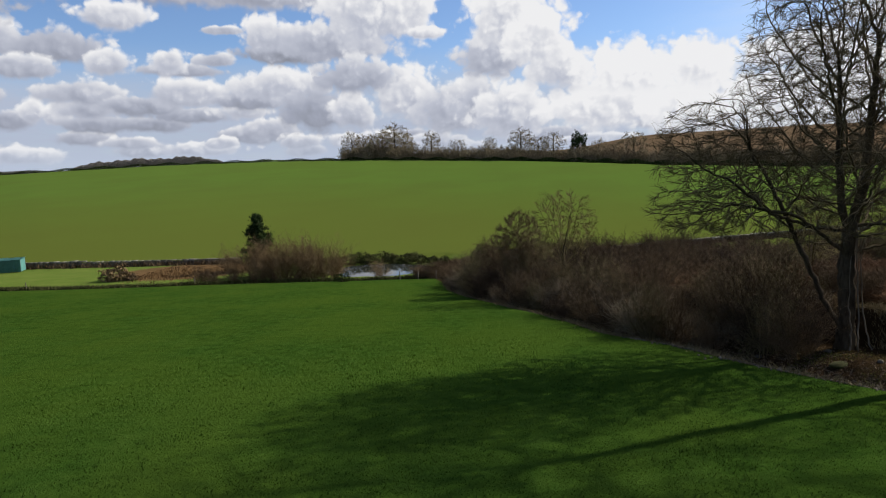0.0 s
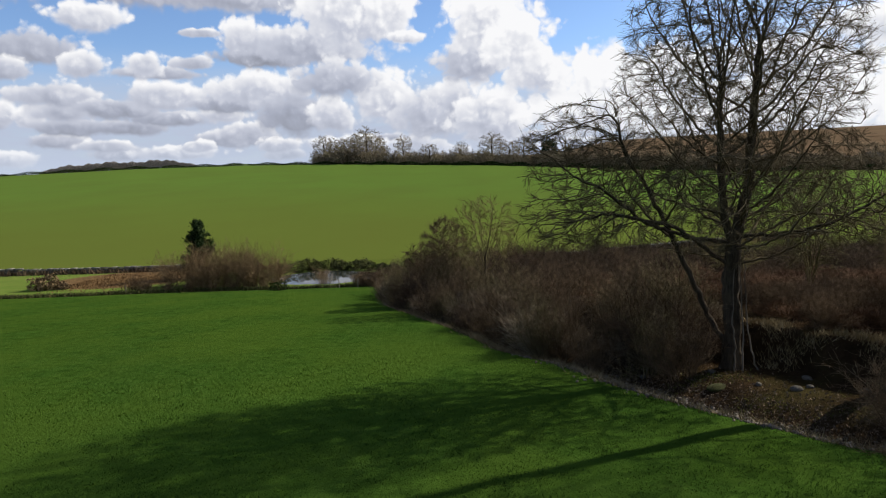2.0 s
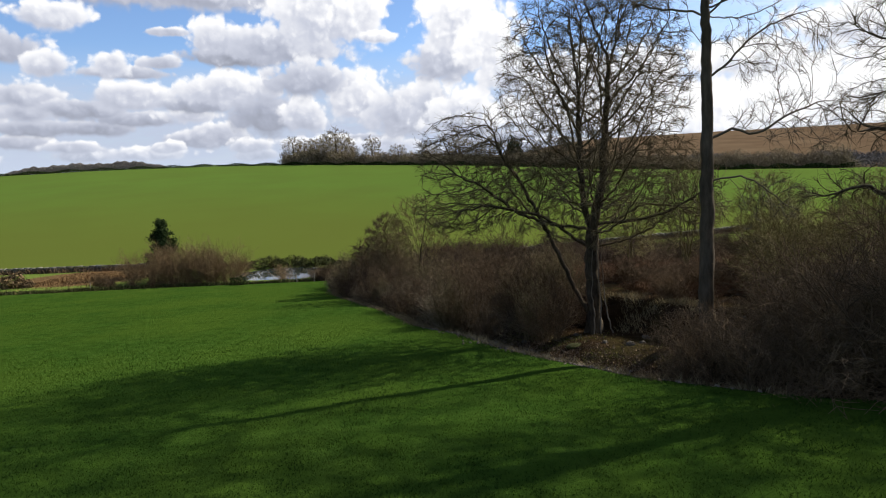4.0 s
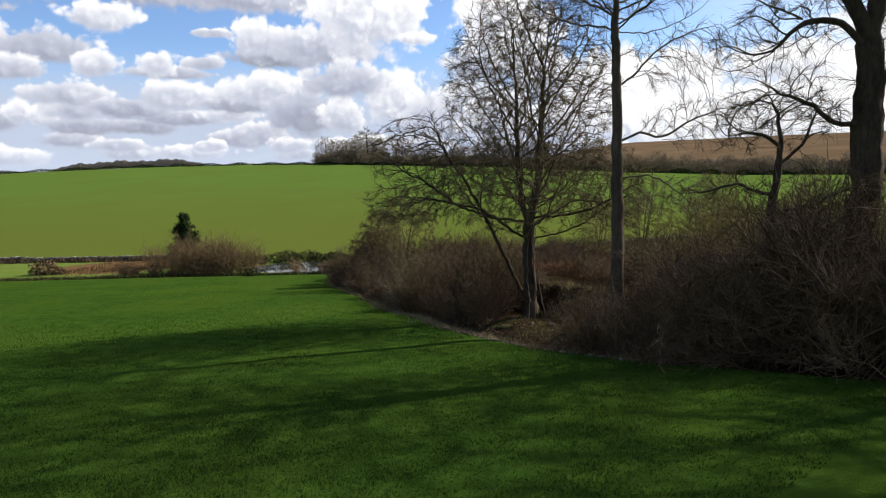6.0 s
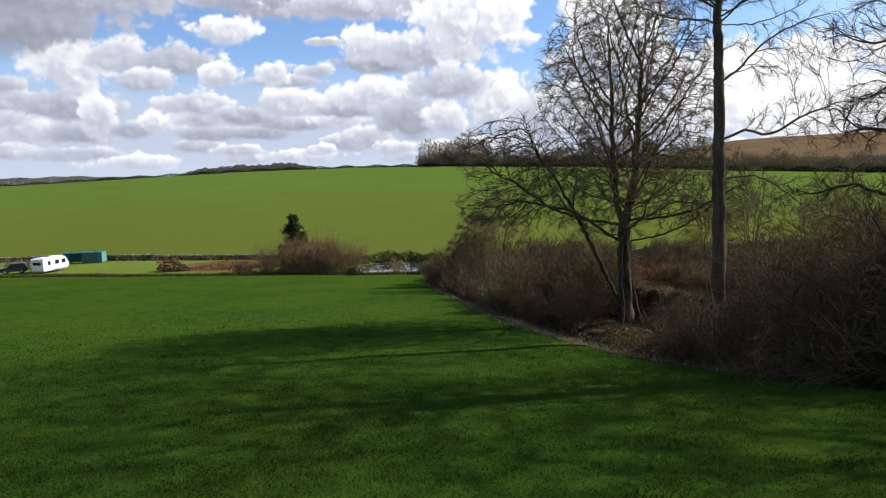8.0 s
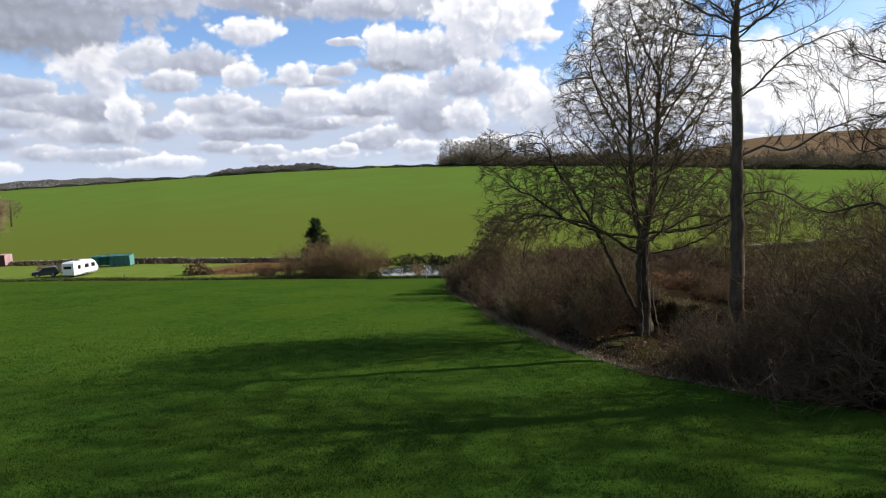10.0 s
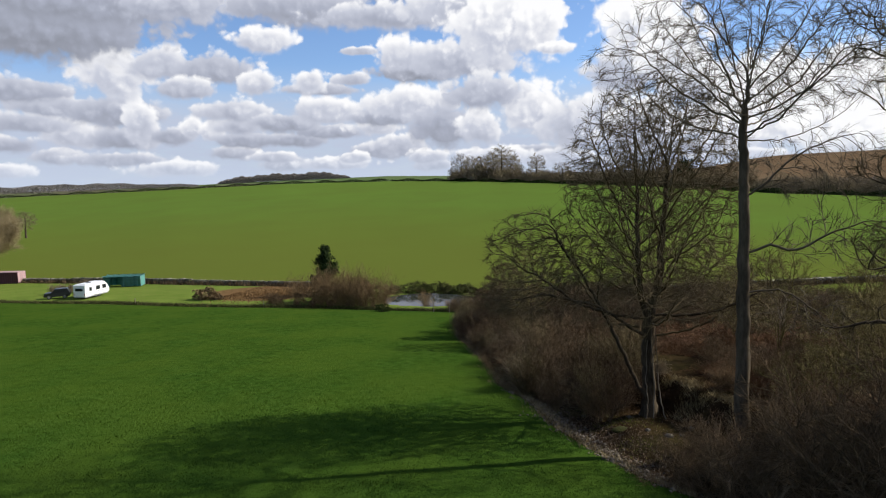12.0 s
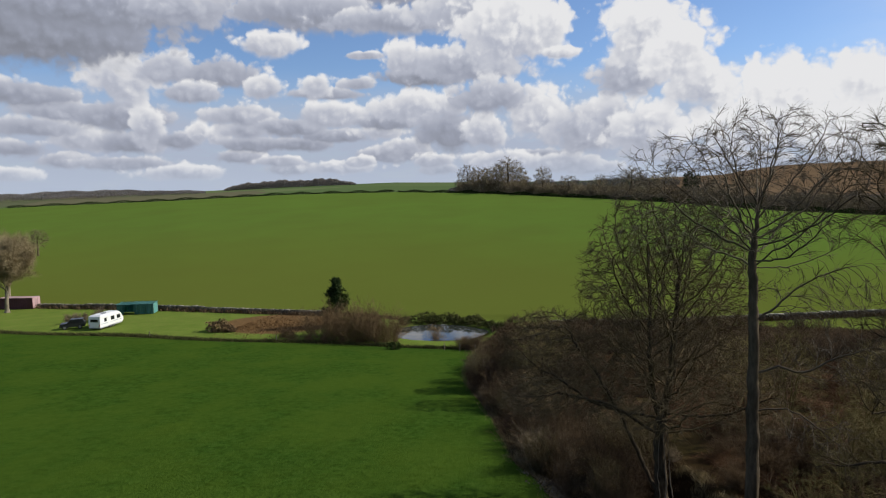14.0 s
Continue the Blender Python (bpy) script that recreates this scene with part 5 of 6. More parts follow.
def dead_ivy():
    """Bare ivy stems that climb the bole and stand away from it at the foot."""
    root = new("dead_ivy")
    root.location = (*T1, gz(*T1))
    r = random.Random(6)
    ways = [[(0.16, -0.24, 4.0), (0.26, -0.26, 2.6), (0.3, -0.3, 1.4), (0.42, -0.38, 0.7), (0.62, -0.45, -0.05)], [(-0.05, -0.34, 4.6), (0.02, -0.36, 2.8), (0.14, -0.38, 1.3), (0.1, -0.5, -0.05)],
            [(-0.2, -0.3, 3.4), (-0.22, -0.34, 1.8), (-0.12, -0.42, 0.8), (-0.2, -0.52, -0.05)]]
    for way in ways:
        pts, q = [], np.array(way)
        for a, b in zip(q, q[1:]):
            for k in range(5):
                pts.append(a + (b - a) * k / 5 + np.array([r.gauss(0, 0.018), r.gauss(0, 0.012), 0]))
        pts.append(q[-1])
        v, f = tubes([(pts, list(np.linspace(0.012, 0.03, len(pts))))], 7)
        part("stem", v, f, PALE_WOOD, root)
    tagged(root, "pale dead ivy stems climbing the foot of the trunk", "ivy")


dead_ivy()
LEAF = twiggy("fallen_leaf", (0.06, 0.042, 0.027), (0.27, 0.2, 0.135))
n = 15000
sy = rs.uniform(12, 30, n); sx = edge(sy) + 0.5 + np.abs(rs.normal(size=n)) * 1.7 - 0.3
p = np.column_stack([sx, sy, land(sx, sy) + 0.02])
v, f = leaf_quads(rs, p, 0.036)
tagged(new("leaf_litter", quick_mesh("leaf_litter", v, f, LEAF)), "scatter of pale fallen leaves along the field edge", "leaves", kind="stuff")


# ---- wall at the foot of the hill ----
WALL_STONE = grained("wall_stone", (0.05, 0.045, 0.035), (0.2, 0.18, 0.14), 1.5, 0.95, 0.8, 0.05)
# coping is paler than the courses: sun on the wall top, put into its colour
COPING = grained("sunlit_coping", (0.1, 0.09, 0.07), (0.36, 0.33, 0.27), 2.5, 0.9, 0.6, 0.03)


def foot_y(x):
    return 92.6 + 0.6 * math.sin(x * 0.07)


def stone_row(path_x, y_of, z_up, size, seed, jitter):
    """Rough blocks laid in a row along x."""
    r = random.Random(seed)
    vs, fs, x = [], [], path_x[0]
    cube = np.array([(a, b, c) for a in (-1, 1) for b in (-1, 1) for c in (-1, 1)], float)
    quad = np.array([(0, 1, 3, 2), (4, 6, 7, 5), (0, 4, 5, 1), (2, 3, 7, 6), (0, 2, 6, 4), (1, 5, 7, 3)])
    while x < path_x[1]:
        w = size[0] * r.uniform(0.6, 1.4)
        y = y_of(x)
        hv = cube * np.array([w / 2, size[1] / 2 * r.uniform(0.8, 1.2), size[2] / 2 * r.uniform(0.7, 1.3)])
        hv += np.array([[r.gauss(0, jitter) for _ in range(3)] for _ in range(8)])
        vs.append(hv + np.array([x + w / 2, y, gz(x, y) + z_up]))
        fs.append(quad + 8 * (len(vs) - 1))
        x += w
    return np.vstack(vs), np.vstack(fs)


def dry_wall(x0, x1, y_of, seed):
    root = new("stone_wall")
    vs, fs = [], []
    base = 0
    for c in range(3):
        v, f = stone_row((x0, x1), y_of, 0.08 + 0.22 * c, (0.7, 0.5, 0.25), seed + c, 0.03)
        vs.append(v); fs.append(f + base); base += len(v)
    part("course", np.vstack(vs), np.vstack(fs), WALL_STONE, root, kind="stuff", smooth_faces=False)
    v, f = stone_row((x0, x1), y_of, 0.74, (1.0, 0.4, 0.14), seed + 9, 0.04)
    part("coping", v, f, COPING, root, "coping stones in a paler sunlit colour", kind="stuff", smooth_faces=False)
    return tagged(root, "long low dry stone wall with coping coloured as sunlit at the hill's foot", "wall", kind="structure")


dry_wall(-103, -31, foot_y, 300)
dry_wall(6, 66, lambda x: 88 + 0.24 * (x - 6), 320)
n = 7000
sx = np.concatenate([rs.uniform(-103, -16, n // 2), rs.uniform(-2, 62, n // 2)])
sy = np.where(sx < -10, 92.1 + 0.6 * np.sin(sx * 0.07), 87.3 + 0.24 * (sx - 6)) + 0.3 * rs.normal(size=n)
blades("wallside_weeds", np.column_stack([sx, sy, land(sx, sy)]), rs.uniform(0.3, 1.0, n), 0.06, SCRUB, "dark dead weeds along the wall", rs)


# ---- crest hedge, woods and far ridge ----
def crest_xy(az, extra):
    r = float(table(az, CREST_AZ, CREST_R)) + extra
    return CX + r * math.sin(radians(az)), CY + r * math.cos(radians(az))


FAR_TWIG = twiggy("hilltop_twig", (0.13, 0.10, 0.062), (0.31, 0.255, 0.16))


def far_tree_model(name, seed, kind, label):
    r = random.Random(seed)
    if kind == "bare":
        root = grown_tree(name, seed, (0, 0, 0), [[(0, 0, -0.4), (0, 0, 2.6), (0.2, 0, 5.0), (0, 0, 7.4)], [(0, 0, 2.4), (-1.4, 0.3, 4.4), (-2.2, 0.3, 6.4)], [(0, 0, 2.6), (1.5, -0.4, 4.6), (2.4, 0, 6.2)]],
                          [(0, 0, 5.9, 3.7, 3.7, 3.4, 1.0)], 620, 0.28, BARK, FAR_TWIG, label, tip=0.035, limb=0.1, fine=(13, 0.9, 0.7, 0.02, 0.04), kill=0.6, reach=3.0, step=0.45, low=2.0, slim=0.4)
    else:
        root = new(name)
        rs2 = np.random.RandomState(seed)
        v, f = tubes([limb_line(r, Vector((0, 0, -0.3)), Vector((0, 0, 1)), 8, 0.3, 0.08, 5, 0.03, 0.1)], 6)
        part("trunk", v, f, BARK, root)
        v, f = leaf_cloud(rs2, 1500, (0, 0, 5.6), (3.2, 3.2, 4.4), 0.45)
        part("foliage", v, f, NEEDLE, root, kind="stuff", smooth_faces=False)
    root["parked"] = 1
    return tagged(root, label, "tree")


far_bare = [far_tree_model("field_tree", 400 + k, "bare", "bare grey-brown tree on the skyline") for k in range(3)]
far_green = far_tree_model("evergreen_tree", 410, "green", "dark evergreen tree on the skyline")
far_scrub = [shrub_model("skyline_thicket", 420 + k, 5.0, 1.25, 16, [(8, 0.5, 0.9, 0.2, 0.03, 0.05)], FAR_TWIG, FAR_TWIG, "dense brown thicket on the hilltop", "thicket", fine=(8, 0.9, 0.9, 0.035, 0.05)) for k in range(2)]
for ob in far_scrub:
    ob["parked"] = 1
rng = random.Random(31)
# single trees by azimuth, metres behind the crest, height in metres, girth of the crown
for az, extra, h, wide, model in ((-9.9, 24, 13.5, 0.9, 0), (-8.9, 34, 12.5, 1.0, 1), (-8.0, 22, 12, 1.0, 2), (-7.2, 30, 13.5, 1.0, 0), (-6.2, 22, 15.5, 1.15, 1), (-5.4, 30, 13.0, 1.0, 2), (-4.7, 20, 8.5, 1.0, 0),
                                  (-3.0, 16, 11.5, 0.85, 1), (-0.7, 18, 8.5, 1.1, 2), (2.1, 18, 9.0, 0.8, 0), (4.8, 18, 11.5, 1.05, 1), (6.3, 24, 9.5, 1.1, 2), (7.6, 18, 10.5, 0.95, 0), (9.7, 18, 9.5, 0.8, 3),
                                  (11.4, 22, 8.5, 1.0, 1), (14.2, 18, 11.0, 1.1, 2), (12.6, 20, 7.5, 1.0, 0), (17, 24, 7, 1.1, 1), (19.5, 26, 8, 1.1, 0), (22, 24, 7, 1.1, 2), (25, 26, 7, 1.1, 1), (28, 26, 7, 1.1, 0), (31, 26, 7, 1.1, 2), (34, 26, 8, 1.2, 1)):
    x, y = crest_xy(az, extra)
    ob = plant(far_green if model == 3 else far_bare[model], x, y, 1.4 * h / 9.6 * wide, group="skyline trees", tall=1 / wide)
for k in range(190):
    az = -10.6 + 46 * (k + rng.random()) / 190
    x, y = crest_xy(az, rng.uniform(8, 26))
    s = rng.uniform(0.75, 1.15) * (1.75 if az < -4.5 else 1.4)
    plant(rng.choice(far_scrub), x, y, s, group="hilltop thicket")


def hedge_strip(name, pts, height, mat, label, seed, per=26):
    """A long far hedge out of leaf clumps along a line of places."""
    rs2 = np.random.RandomState(seed)
    c = np.repeat(np.array(pts), per, 0)
    p = c + rs2.normal(size=c.shape) * np.array([0.8, 0.8, 0.0])
    z = land(p[:, 0], p[:, 1]) + rs2.uniform(0, 1, len(p)) ** 0.8 * height * (0.8 + 0.4 * np.sin(np.arange(len(p)) / per * 0.35))
    v, f = leaf_quads(rs2, np.column_stack([p[:, 0], p[:, 1], z]), 0.28)
    return tagged(new(name, quick_mesh(name, v, f, mat)), label, "hedge", kind="stuff")


line = []
for k in range(620):
    az = -47 + 83 * k / 619
    if -16.6 < az < -16.2 or -23.2 < az < -22.9:
        continue
    x, y = crest_xy(az, 2)
    line.append((x, y, 0))
hedge_strip("crest_hedge", line, 1.5, IVY, "dark hedge along the top of the sown field", 500, 70)

# far woods, distant ridge
def far_wood(name, az0, az1, r0, r1, height, seed, n, label, size=1.4, mat=None):
    rs2 = np.random.RandomState(seed)
    az = np.radians(rs2.uniform(az0, az1, n)); r = rs2.uniform(r0, r1, n)
    x, y = CX + r * np.sin(az), CY + r * np.cos(az)
    k = (np.degrees(az) - az0) / (az1 - az0)
    shape = np.minimum(np.minimum(k, 1 - k) * 5, 1) ** 0.6 * (0.85 + 0.08 * np.sin(k * 19) + 0.07 * np.sin(k * 47) + 0.06 * np.sin(k * 113))
    z = land(x, y) + rs2.uniform(0, 1, n) ** 0.6 * height * shape
    v, f = leaf_quads(rs2, np.column_stack([x, y, z]), size)
    return tagged(new(name, quick_mesh(name, v, f, mat or HAZY)), label, "woodland", kind="stuff")


# both wood colours are lightened to stand in for distance haze
HAZY = twiggy("far_wood", (0.1, 0.095, 0.095), (0.21, 0.19, 0.17))
HAZY_BARE = twiggy("hazed_bare_wood", (0.17, 0.15, 0.135), (0.3, 0.27, 0.24))
far_wood("far_wood", -31.5, -20.3, 1100, 1200, 13.0, 501, 60000, "bare brown wood on the next rise", 0.9, HAZY_BARE)
far_wood("far_wood", -70, -33, 1000, 1150, 11, 502, 60000, "dark distant wood along the ridge", 0.9)
far_wood("far_wood", -12, 8, 620, 760, 11, 504, 16000, "bare wood behind the crest", 0.8)
far_wood("far_wood", 12, 44, 275, 330, 6.5, 505, 40000, "russet bare wood below the ploughed hill", 0.4)


# ---- trees at the caravan pitch ----
rng = random.Random(51)
spec_left = [(13, 0.42, 0.75, 0.13, 0.04, 0.03), (8, 0.5, 0.7, 0.15, 0.03, 0.02)]
# sunlight on these trunks is put into a paler bark colour
SUNLIT_BARK = grained("sunlit_bark", (0.12, 0.1, 0.07), (0.34, 0.29, 0.21), 8, 0.95, 0.8, 0.03, stretch=(1, 1, 0.25))
PALE_TWIG = twiggy("pale_twig", (0.2, 0.155, 0.085), (0.42, 0.34, 0.2))
for x, y, h in ((-90.0, 87.0, 1.0), (-98.0, 95.0, 1.05)):
    ob = tree_thing("bare_tree", rng, (x, y, gz(x, y)), straight_trunk(rng, 5.0, 0.34, 0.26, 0.04),
                    [(3.4 + 0.12 * k, k * 47, 12 + 9 * (k % 6), 9.0 - 0.5 * (k % 6), 0.11, 0.06, 0.05) for k in range(12)], spec_left, SUNLIT_BARK, PALE_TWIG,
                    "spreading pale leafless tree with a trunk coloured as sunlit beside the shed", fine=(7, 1.0, 0.8, 0.014, 0.0))
ob = plant(far_bare[0], -146, 150, 0.85)
ob["label"] = "lone pale leafless tree on the hillside"
for k in range(9):
    x, y = -69 + rng.uniform(-2, 5), 80 + rng.uniform(-1.5, 2)
    plant(pale_models[k % 2], x, y, rng.uniform(0.6, 1.2), group="dead weeds by the car", tall=1.5)


# ---- caravan, car, sheds ----
def placed(root, x, y, turn):
    root.matrix_world = pose(x, y, gz(x, y), 0, 0, turn)
    return root


def prism(bm, outline, y0, y1):
    """A side outline (x, z) drawn out from y0 to y1."""
    a = [bm.verts.new((x, y0, z)) for x, z in outline]
    b = [bm.verts.new((x, y1, z)) for x, z in outline]
    bm.faces.new(a); bm.faces.new(b[::-1])
    for i in range(len(a)):
        j = (i + 1) % len(a)
        bm.faces.new((a[j], a[i], b[i], b[j]))


def wheel(parent, x, y, radius, width, rim_mat=None):
    bm = bmesh.new()
    bmesh.ops.create_cone(bm, cap_ends=True, segments=24, radius1=radius, radius2=radius, depth=width)
    bmesh.ops.rotate(bm, verts=bm.verts, matrix=Matrix.Rotation(radians(90), 3, "X"))
    bmesh.ops.translate(bm, verts=bm.verts, vec=(x, y, radius))
    tyre = bm_part("wheel", bm, RUBBER, parent, "black tyre", 0.03)
    bm = bmesh.new()
    bmesh.ops.create_cone(bm, cap_ends=True, segments=20, radius1=radius * 0.6, radius2=radius * 0.6, depth=width + 0.03)
    bmesh.ops.rotate(bm, verts=bm.verts, matrix=Matrix.Rotation(radians(90), 3, "X"))
    bmesh.ops.translate(bm, verts=bm.verts, vec=(x, y, radius))
    bm_part("rim", bm, rim_mat or STEEL, tyre, "pale rim")


def slab(name, parent, mat, x0, x1, y0, y1, z0, z1, label="", bevel=0.02):
    bm = bmesh.new()
    box_bm(bm, x0, x1, y0, y1, z0, z1)
    return bm_part(name, bm, mat, parent, label, bevel)


def build_caravan():
    root = new("caravan")
    bm = bmesh.new()
    prism(bm, [(0.0, 0.45), (6.1, 0.45), (6.45, 0.75), (6.42, 1.15), (5.75, 2.15), (5.3, 2.48), (0.25, 2.55), (0.05, 2.4)], -1.12, 1.12)
    body = bm_part("body", bm, WHITE, root, "white ribbed caravan shell", 0.06)
    slab("skirt", root, plain("grey_skirt", (0.35, 0.35, 0.36), 0.6), 0.1, 6.1, -1.08, 1.08, 0.28, 0.5)
    slab("roof", root, WHITE, 0.4, 5.2, -0.95, 0.95, 2.5, 2.62, "off-white roof", 0.04)
    slab("roof_light", root, DARK_GLASS, 2.2, 2.9, -0.35, 0.35, 2.6, 2.7)
    for side in (-1, 1):
        for x0, x1 in ((1.2, 1.75), (2.95, 3.85), (4.6, 5.5)):
            w = slab("window", root, DARK_GLASS, x0, x1, side * 1.12 - 0.02, side * 1.12 + 0.02, 1.35, 1.95, "dark tinted acrylic window")
            slab("window_frame", w, RUBBER, x0 - 0.05, x1 + 0.05, side * 1.12 - 0.012, side * 1.12 + 0.012, 1.3, 2.0)
        for x in (2.75, 3.6):
            wheel(root, x, side * 1.0, 0.32, 0.2)
        slab("stripe", root, plain("grey_stripe", (0.3, 0.33, 0.4), 0.5), 0.3, 6.0, side * 1.12 - 0.008, side * 1.12 + 0.008, 1.0, 1.08)
    door = slab("door", root, WHITE, 2.05, 2.65, -1.16, -1.1, 0.5, 2.3, "white stable door")
    slab("handle", door, STEEL, 2.1, 2.2, -1.19, -1.16, 1.2, 1.26)
    slab("rear_window", root, DARK_GLASS, -0.02, 0.03, -0.7, 0.7, 1.45, 1.95, "dark rear window")
    for s in (-1, 1):
        slab("rear_light", root, plain("red_lens", (0.4, 0.02, 0.02), 0.3), -0.02, 0.03, s * 0.98 - 0.06, s * 0.98 + 0.06, 0.7, 1.0)
        bm = bmesh.new()
        prism(bm, [(6.1, 0.42), (7.4, 0.42), (7.4, 0.5), (6.1, 0.5)], -0.03, 0.03)
        bmesh.ops.rotate(bm, verts=bm.verts, cent=(7.4, 0, 0.45), matrix=Matrix.Rotation(radians(s * 24), 3, "Z"))
        bm_part("drawbar", bm, STEEL, root)
    slab("jockey_post", root, STEEL, 7.2, 7.27, -0.035, 0.035, 0.0, 0.75)
    return tagged(root, "white touring caravan with dark windows parked on the grass", "caravan")


placed(build_caravan(), -60.4, 74.3, 94.5).scale = (0.86, 0.86, 0.84)


def build_car():
    root = new("car")
    bm = bmesh.new()
    prism(bm, [(0.0, 0.45), (0.0, 0.95), (0.15, 1.02), (1.2, 1.08), (4.1, 1.08), (4.15, 0.5), (4.0, 0.38), (0.15, 0.38)], -0.86, 0.86)
    bm_part("body", bm, CAR_PAINT, root, "dark painted body", 0.05)
    bm = bmesh.new()
    prism(bm, [(1.15, 1.06), (1.75, 1.68), (3.75, 1.72), (4.1, 1.06)], -0.78, 0.78)
    bm_part("cabin", bm, CAR_PAINT, root, bevel=0.06)
    for s in (-1, 1):
        for x0, x1 in ((1.75, 2.55), (2.65, 3.4)):
            bm = bmesh.new()
            prism(bm, [(x0, 1.14), (x0 + 0.12, 1.58), (x1, 1.6), (x1, 1.14)], s * 0.79 - 0.01, s * 0.79 + 0.01)
            bm_part("window", bm, DARK_GLASS, root)
        for x in (0.8, 3.3):
            wheel(root, x, s * 0.78, 0.36, 0.24)
        slab("headlight", root, plain("lamp_glass", (0.6, 0.6, 0.6), 0.15), -0.02, 0.04, s * 0.62 - 0.13, s * 0.62 + 0.13, 0.72, 0.86)
        slab("mirror", root, CAR_PAINT, 1.45, 1.6, s * 0.95 - 0.09, s * 0.95 + 0.09, 1.1, 1.25)
    bm = bmesh.new()
    prism(bm, [(1.2, 1.1), (1.7, 1.62), (1.72, 1.6), (1.24, 1.08)], -0.68, 0.68)
    bm_part("windscreen", bm, DARK_GLASS, root)
    slab("bumper", root, RUBBER, -0.08, 0.06, -0.84, 0.84, 0.42, 0.62, bevel=0.03)
    return tagged(root, "dark four-wheel-drive car parked beside the caravan", "car")


placed(build_car(), -66.3, 74.1, 36).scale = (0.82, 0.9, 0.88)


def build_tarp_shed():
    root = new("tarpaulin_shed")
    for x in (0, 3.0, 6.0):
        for y in (0.05, 2.4):
            slab("post", root, STEEL, x - 0.04, x + 0.04, y - 0.04, y + 0.04, 0, 1.75 + 0.1 * (y > 1))

    def sheet(name, x0, x1, y, z1, seed):
        bm = bmesh.new()
        nx = max(4, int((x1 - x0) * 5))
        top, bot = [], []
        for i in range(nx + 1):
            x = x0 + (x1 - x0) * i / nx
            w = 0.06 * math.sin(i * 1.7 + seed) + 0.03 * math.sin(i * 3.9)
            top.append(bm.verts.new((x, y + 0.3 * w, z1 + 0.03 * math.sin(i * 0.9 + seed))))
            bot.append(bm.verts.new((x, y - 0.05 + w, 0.02)))
        for i in range(nx):
            bm.faces.new((bot[i], bot[i + 1], top[i + 1], top[i]))
        bmesh.ops.solidify(bm, geom=bm.faces[:], thickness=0.02)
        return bm_part(name, bm, TARP, root, "creased blue-green sheeting")

    sheet("front_panel", 0.0, 1.1, 0.0, 1.75, 1)
    sheet("front_panel", 2.9, 6.0, 0.0, 1.75, 4)
    sheet("back_panel", 0.0, 6.0, 2.4, 1.85, 7)
    for x in (0.0, 6.0):
        bm = bmesh.new()
        prism(bm, [(0.0, 0.02), (2.4, 0.02), (2.4, 1.85), (0.0, 1.75)], -0.012, 0.012)
        bmesh.ops.rotate(bm, verts=bm.verts, matrix=Matrix.Rotation(radians(90), 3, "Z"))
        bmesh.ops.translate(bm, verts=bm.verts, vec=(x, 0, 0))
        bm_part("side_panel", bm, TARP, root)
    bm = bmesh.new()
    rows = []
    for i in range(25):
        x = -0.15 + 6.3 * i / 24
        rows.append([bm.verts.new((x, -0.15 + 2.7 * j / 8, 1.78 + 0.05 * math.sin(j * 0.8) + 0.035 * math.sin(i * 1.3 + j) + 0.1 * j / 8 - 0.04 * abs(math.sin(i * math.pi / 12)))) for j in range(9)])
    for i in range(24):
        for j in range(8):
            bm.faces.new((rows[i][j], rows[i + 1][j], rows[i + 1][j + 1], rows[i][j + 1]))
    bmesh.ops.solidify(bm, geom=bm.faces[:], thickness=0.02)
    bm_part("roof_sheet", bm, TARP, root, "sagging blue-green roof sheet")
    return tagged(root, "low shed covered in blue-green tarpaulin with an open front", "shed")


placed(build_tarp_shed(), -67.3, 87.3, 20)


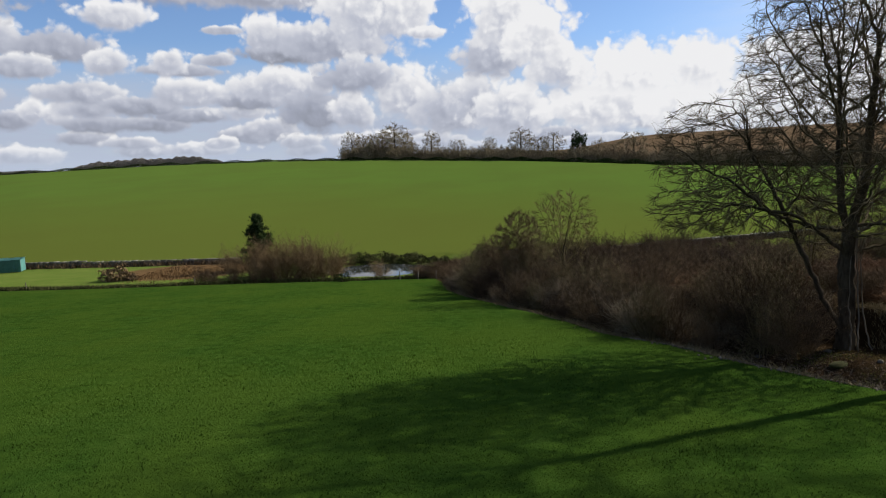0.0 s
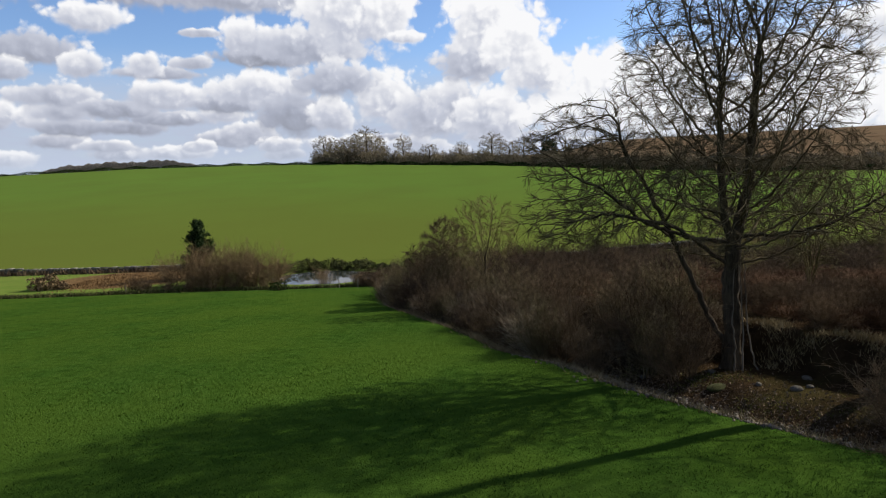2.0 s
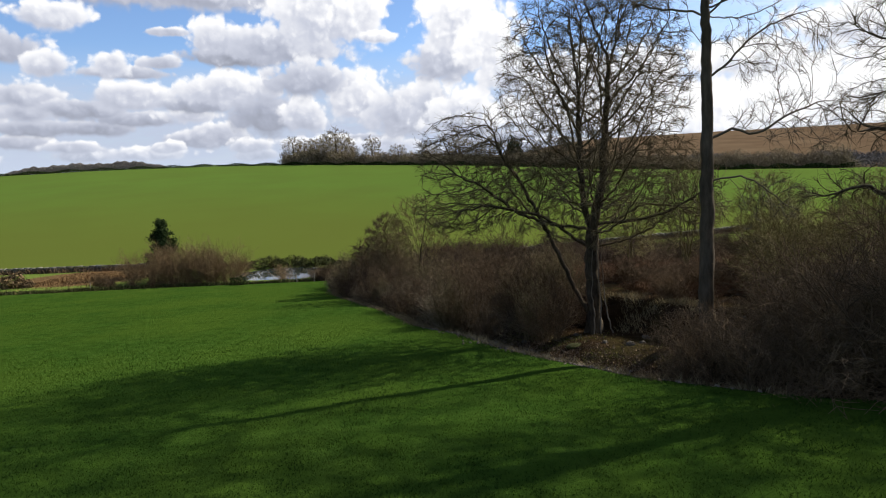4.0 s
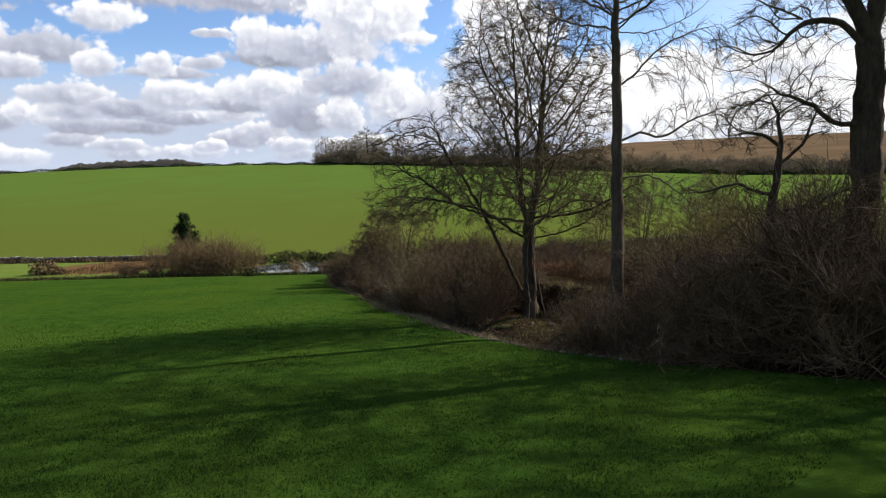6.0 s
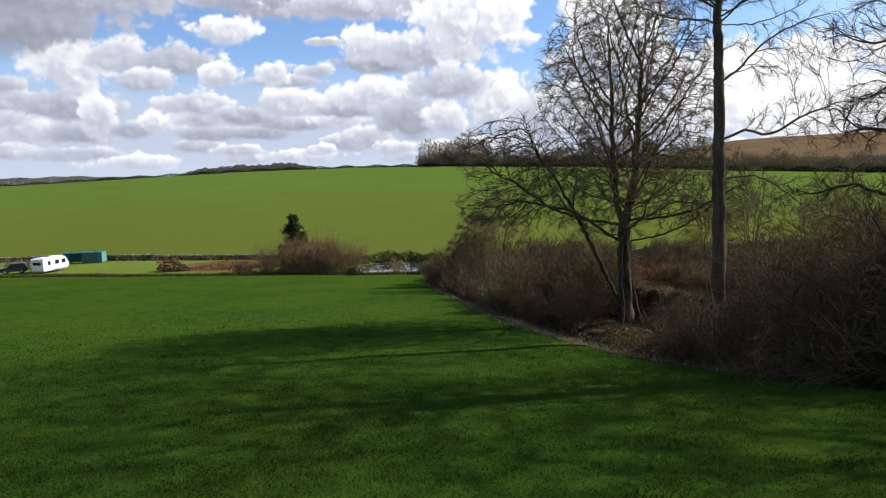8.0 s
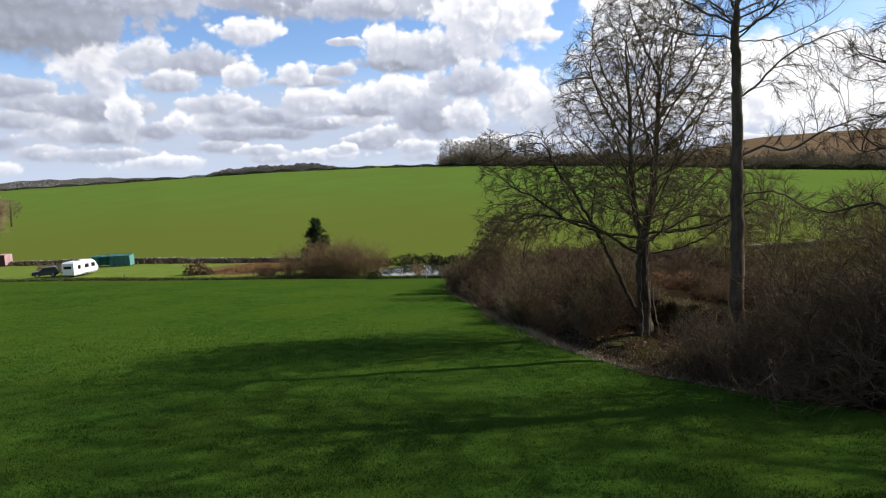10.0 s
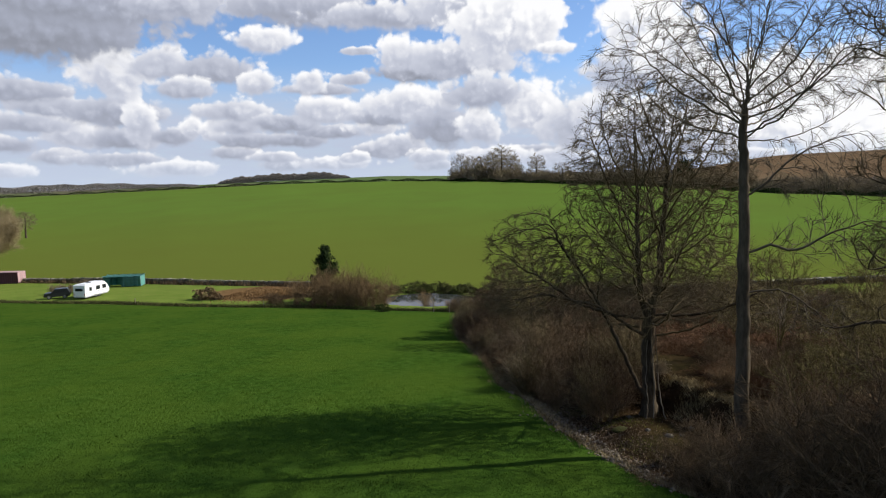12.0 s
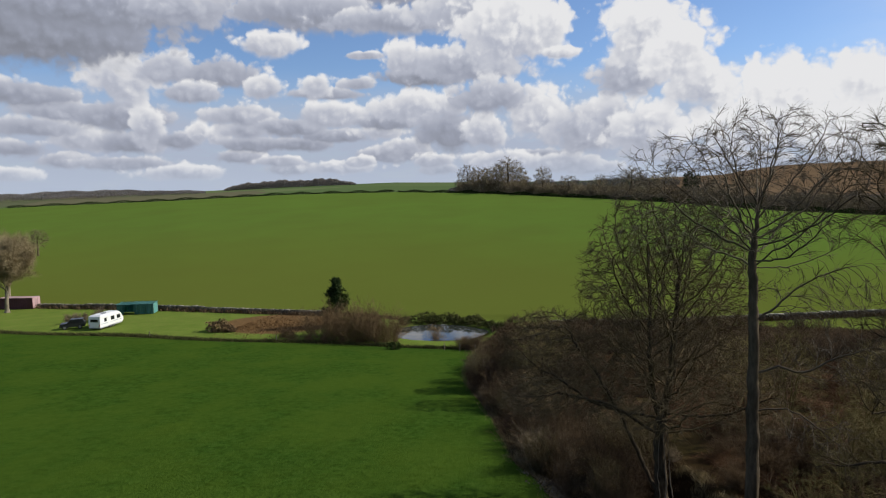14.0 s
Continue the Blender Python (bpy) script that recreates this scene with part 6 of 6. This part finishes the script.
def build_container():
    root = new("storage_container")
    slab("floor_frame", root, MAROON, 0, 6.6, 0, 2.2, 0.0, 0.16)
    slab("roof", root, PALE_STEEL, 0, 6.6, 0, 2.2, 1.98, 2.08, "pale pink roof")
    for y in (0.06, 2.14):
        bm = bmesh.new()
        top, bot = [], []
        for i in range(67):
            x = 6.6 * i / 66
            w = 0.035 if (i // 2) % 2 else 0.0
            top.append(bm.verts.new((x, y + w, 1.99))); bot.append(bm.verts.new((x, y + w, 0.14)))
        for i in range(66):
            bm.faces.new((bot[i], bot[i + 1], top[i + 1], top[i]))
        bm_part("side_wall", bm, MAROON, root, "corrugated maroon steel")
    for i in range(2):
        d = slab("door", root, PALE_STEEL, 6.56, 6.62, 0.05 + 1.06 * i, 1.08 + 1.06 * i, 0.16, 1.98, "pale pink steel door")
        slab("locking_bar", d, STEEL, 6.62, 6.66, 0.75 + 0.6 * i, 0.79 + 0.6 * i, 0.2, 1.95)
    slab("end_wall", root, MAROON, 0.0, 0.05, 0.05, 2.15, 0.14, 2.0)
    for x in (0.04, 6.56):
        for y in (0.04, 2.16):
            slab("corner_post", root, MAROON, x - 0.05, x + 0.05, y - 0.05, y + 0.05, 0.0, 2.08)
    return tagged(root, "maroon steel storage container with a pale pink end", "container")


placed(build_container(), -95.2, 90.0, 10.5)

# fence posts along the foot of the pasture
POST = grained("weathered_post", (0.12, 0.1, 0.075), (0.3, 0.26, 0.2), 14, 0.9, 0.5, 0.01, stretch=(1, 1, 0.2))
bm = bmesh.new()
bmesh.ops.create_cone(bm, cap_ends=True, segments=8, radius1=0.05, radius2=0.045, depth=1.3)
bmesh.ops.translate(bm, verts=bm.verts, vec=(0, 0, 0.3))
post_me = bpy.data.meshes.new("fence_post")
bm.to_mesh(post_me); bm.free()
post_me.materials.append(POST)
rng = random.Random(61)
for x, y in ((4.4, 63.5), (2.9, 66.5), (-3.2, 68.0), (-5.2, 68.4), (-1.2, 67.6), (-28.6, 70.4), (-48.2, 70.8)):
    ob = new("fence_post", post_me)
    ob.matrix_world = pose(x, y, gz(x, y), rng.uniform(-5, 5), rng.uniform(-5, 5), 0)
    tagged(ob, "weathered wooden fence post at the field's foot", "fence post", "posts at the field's foot")
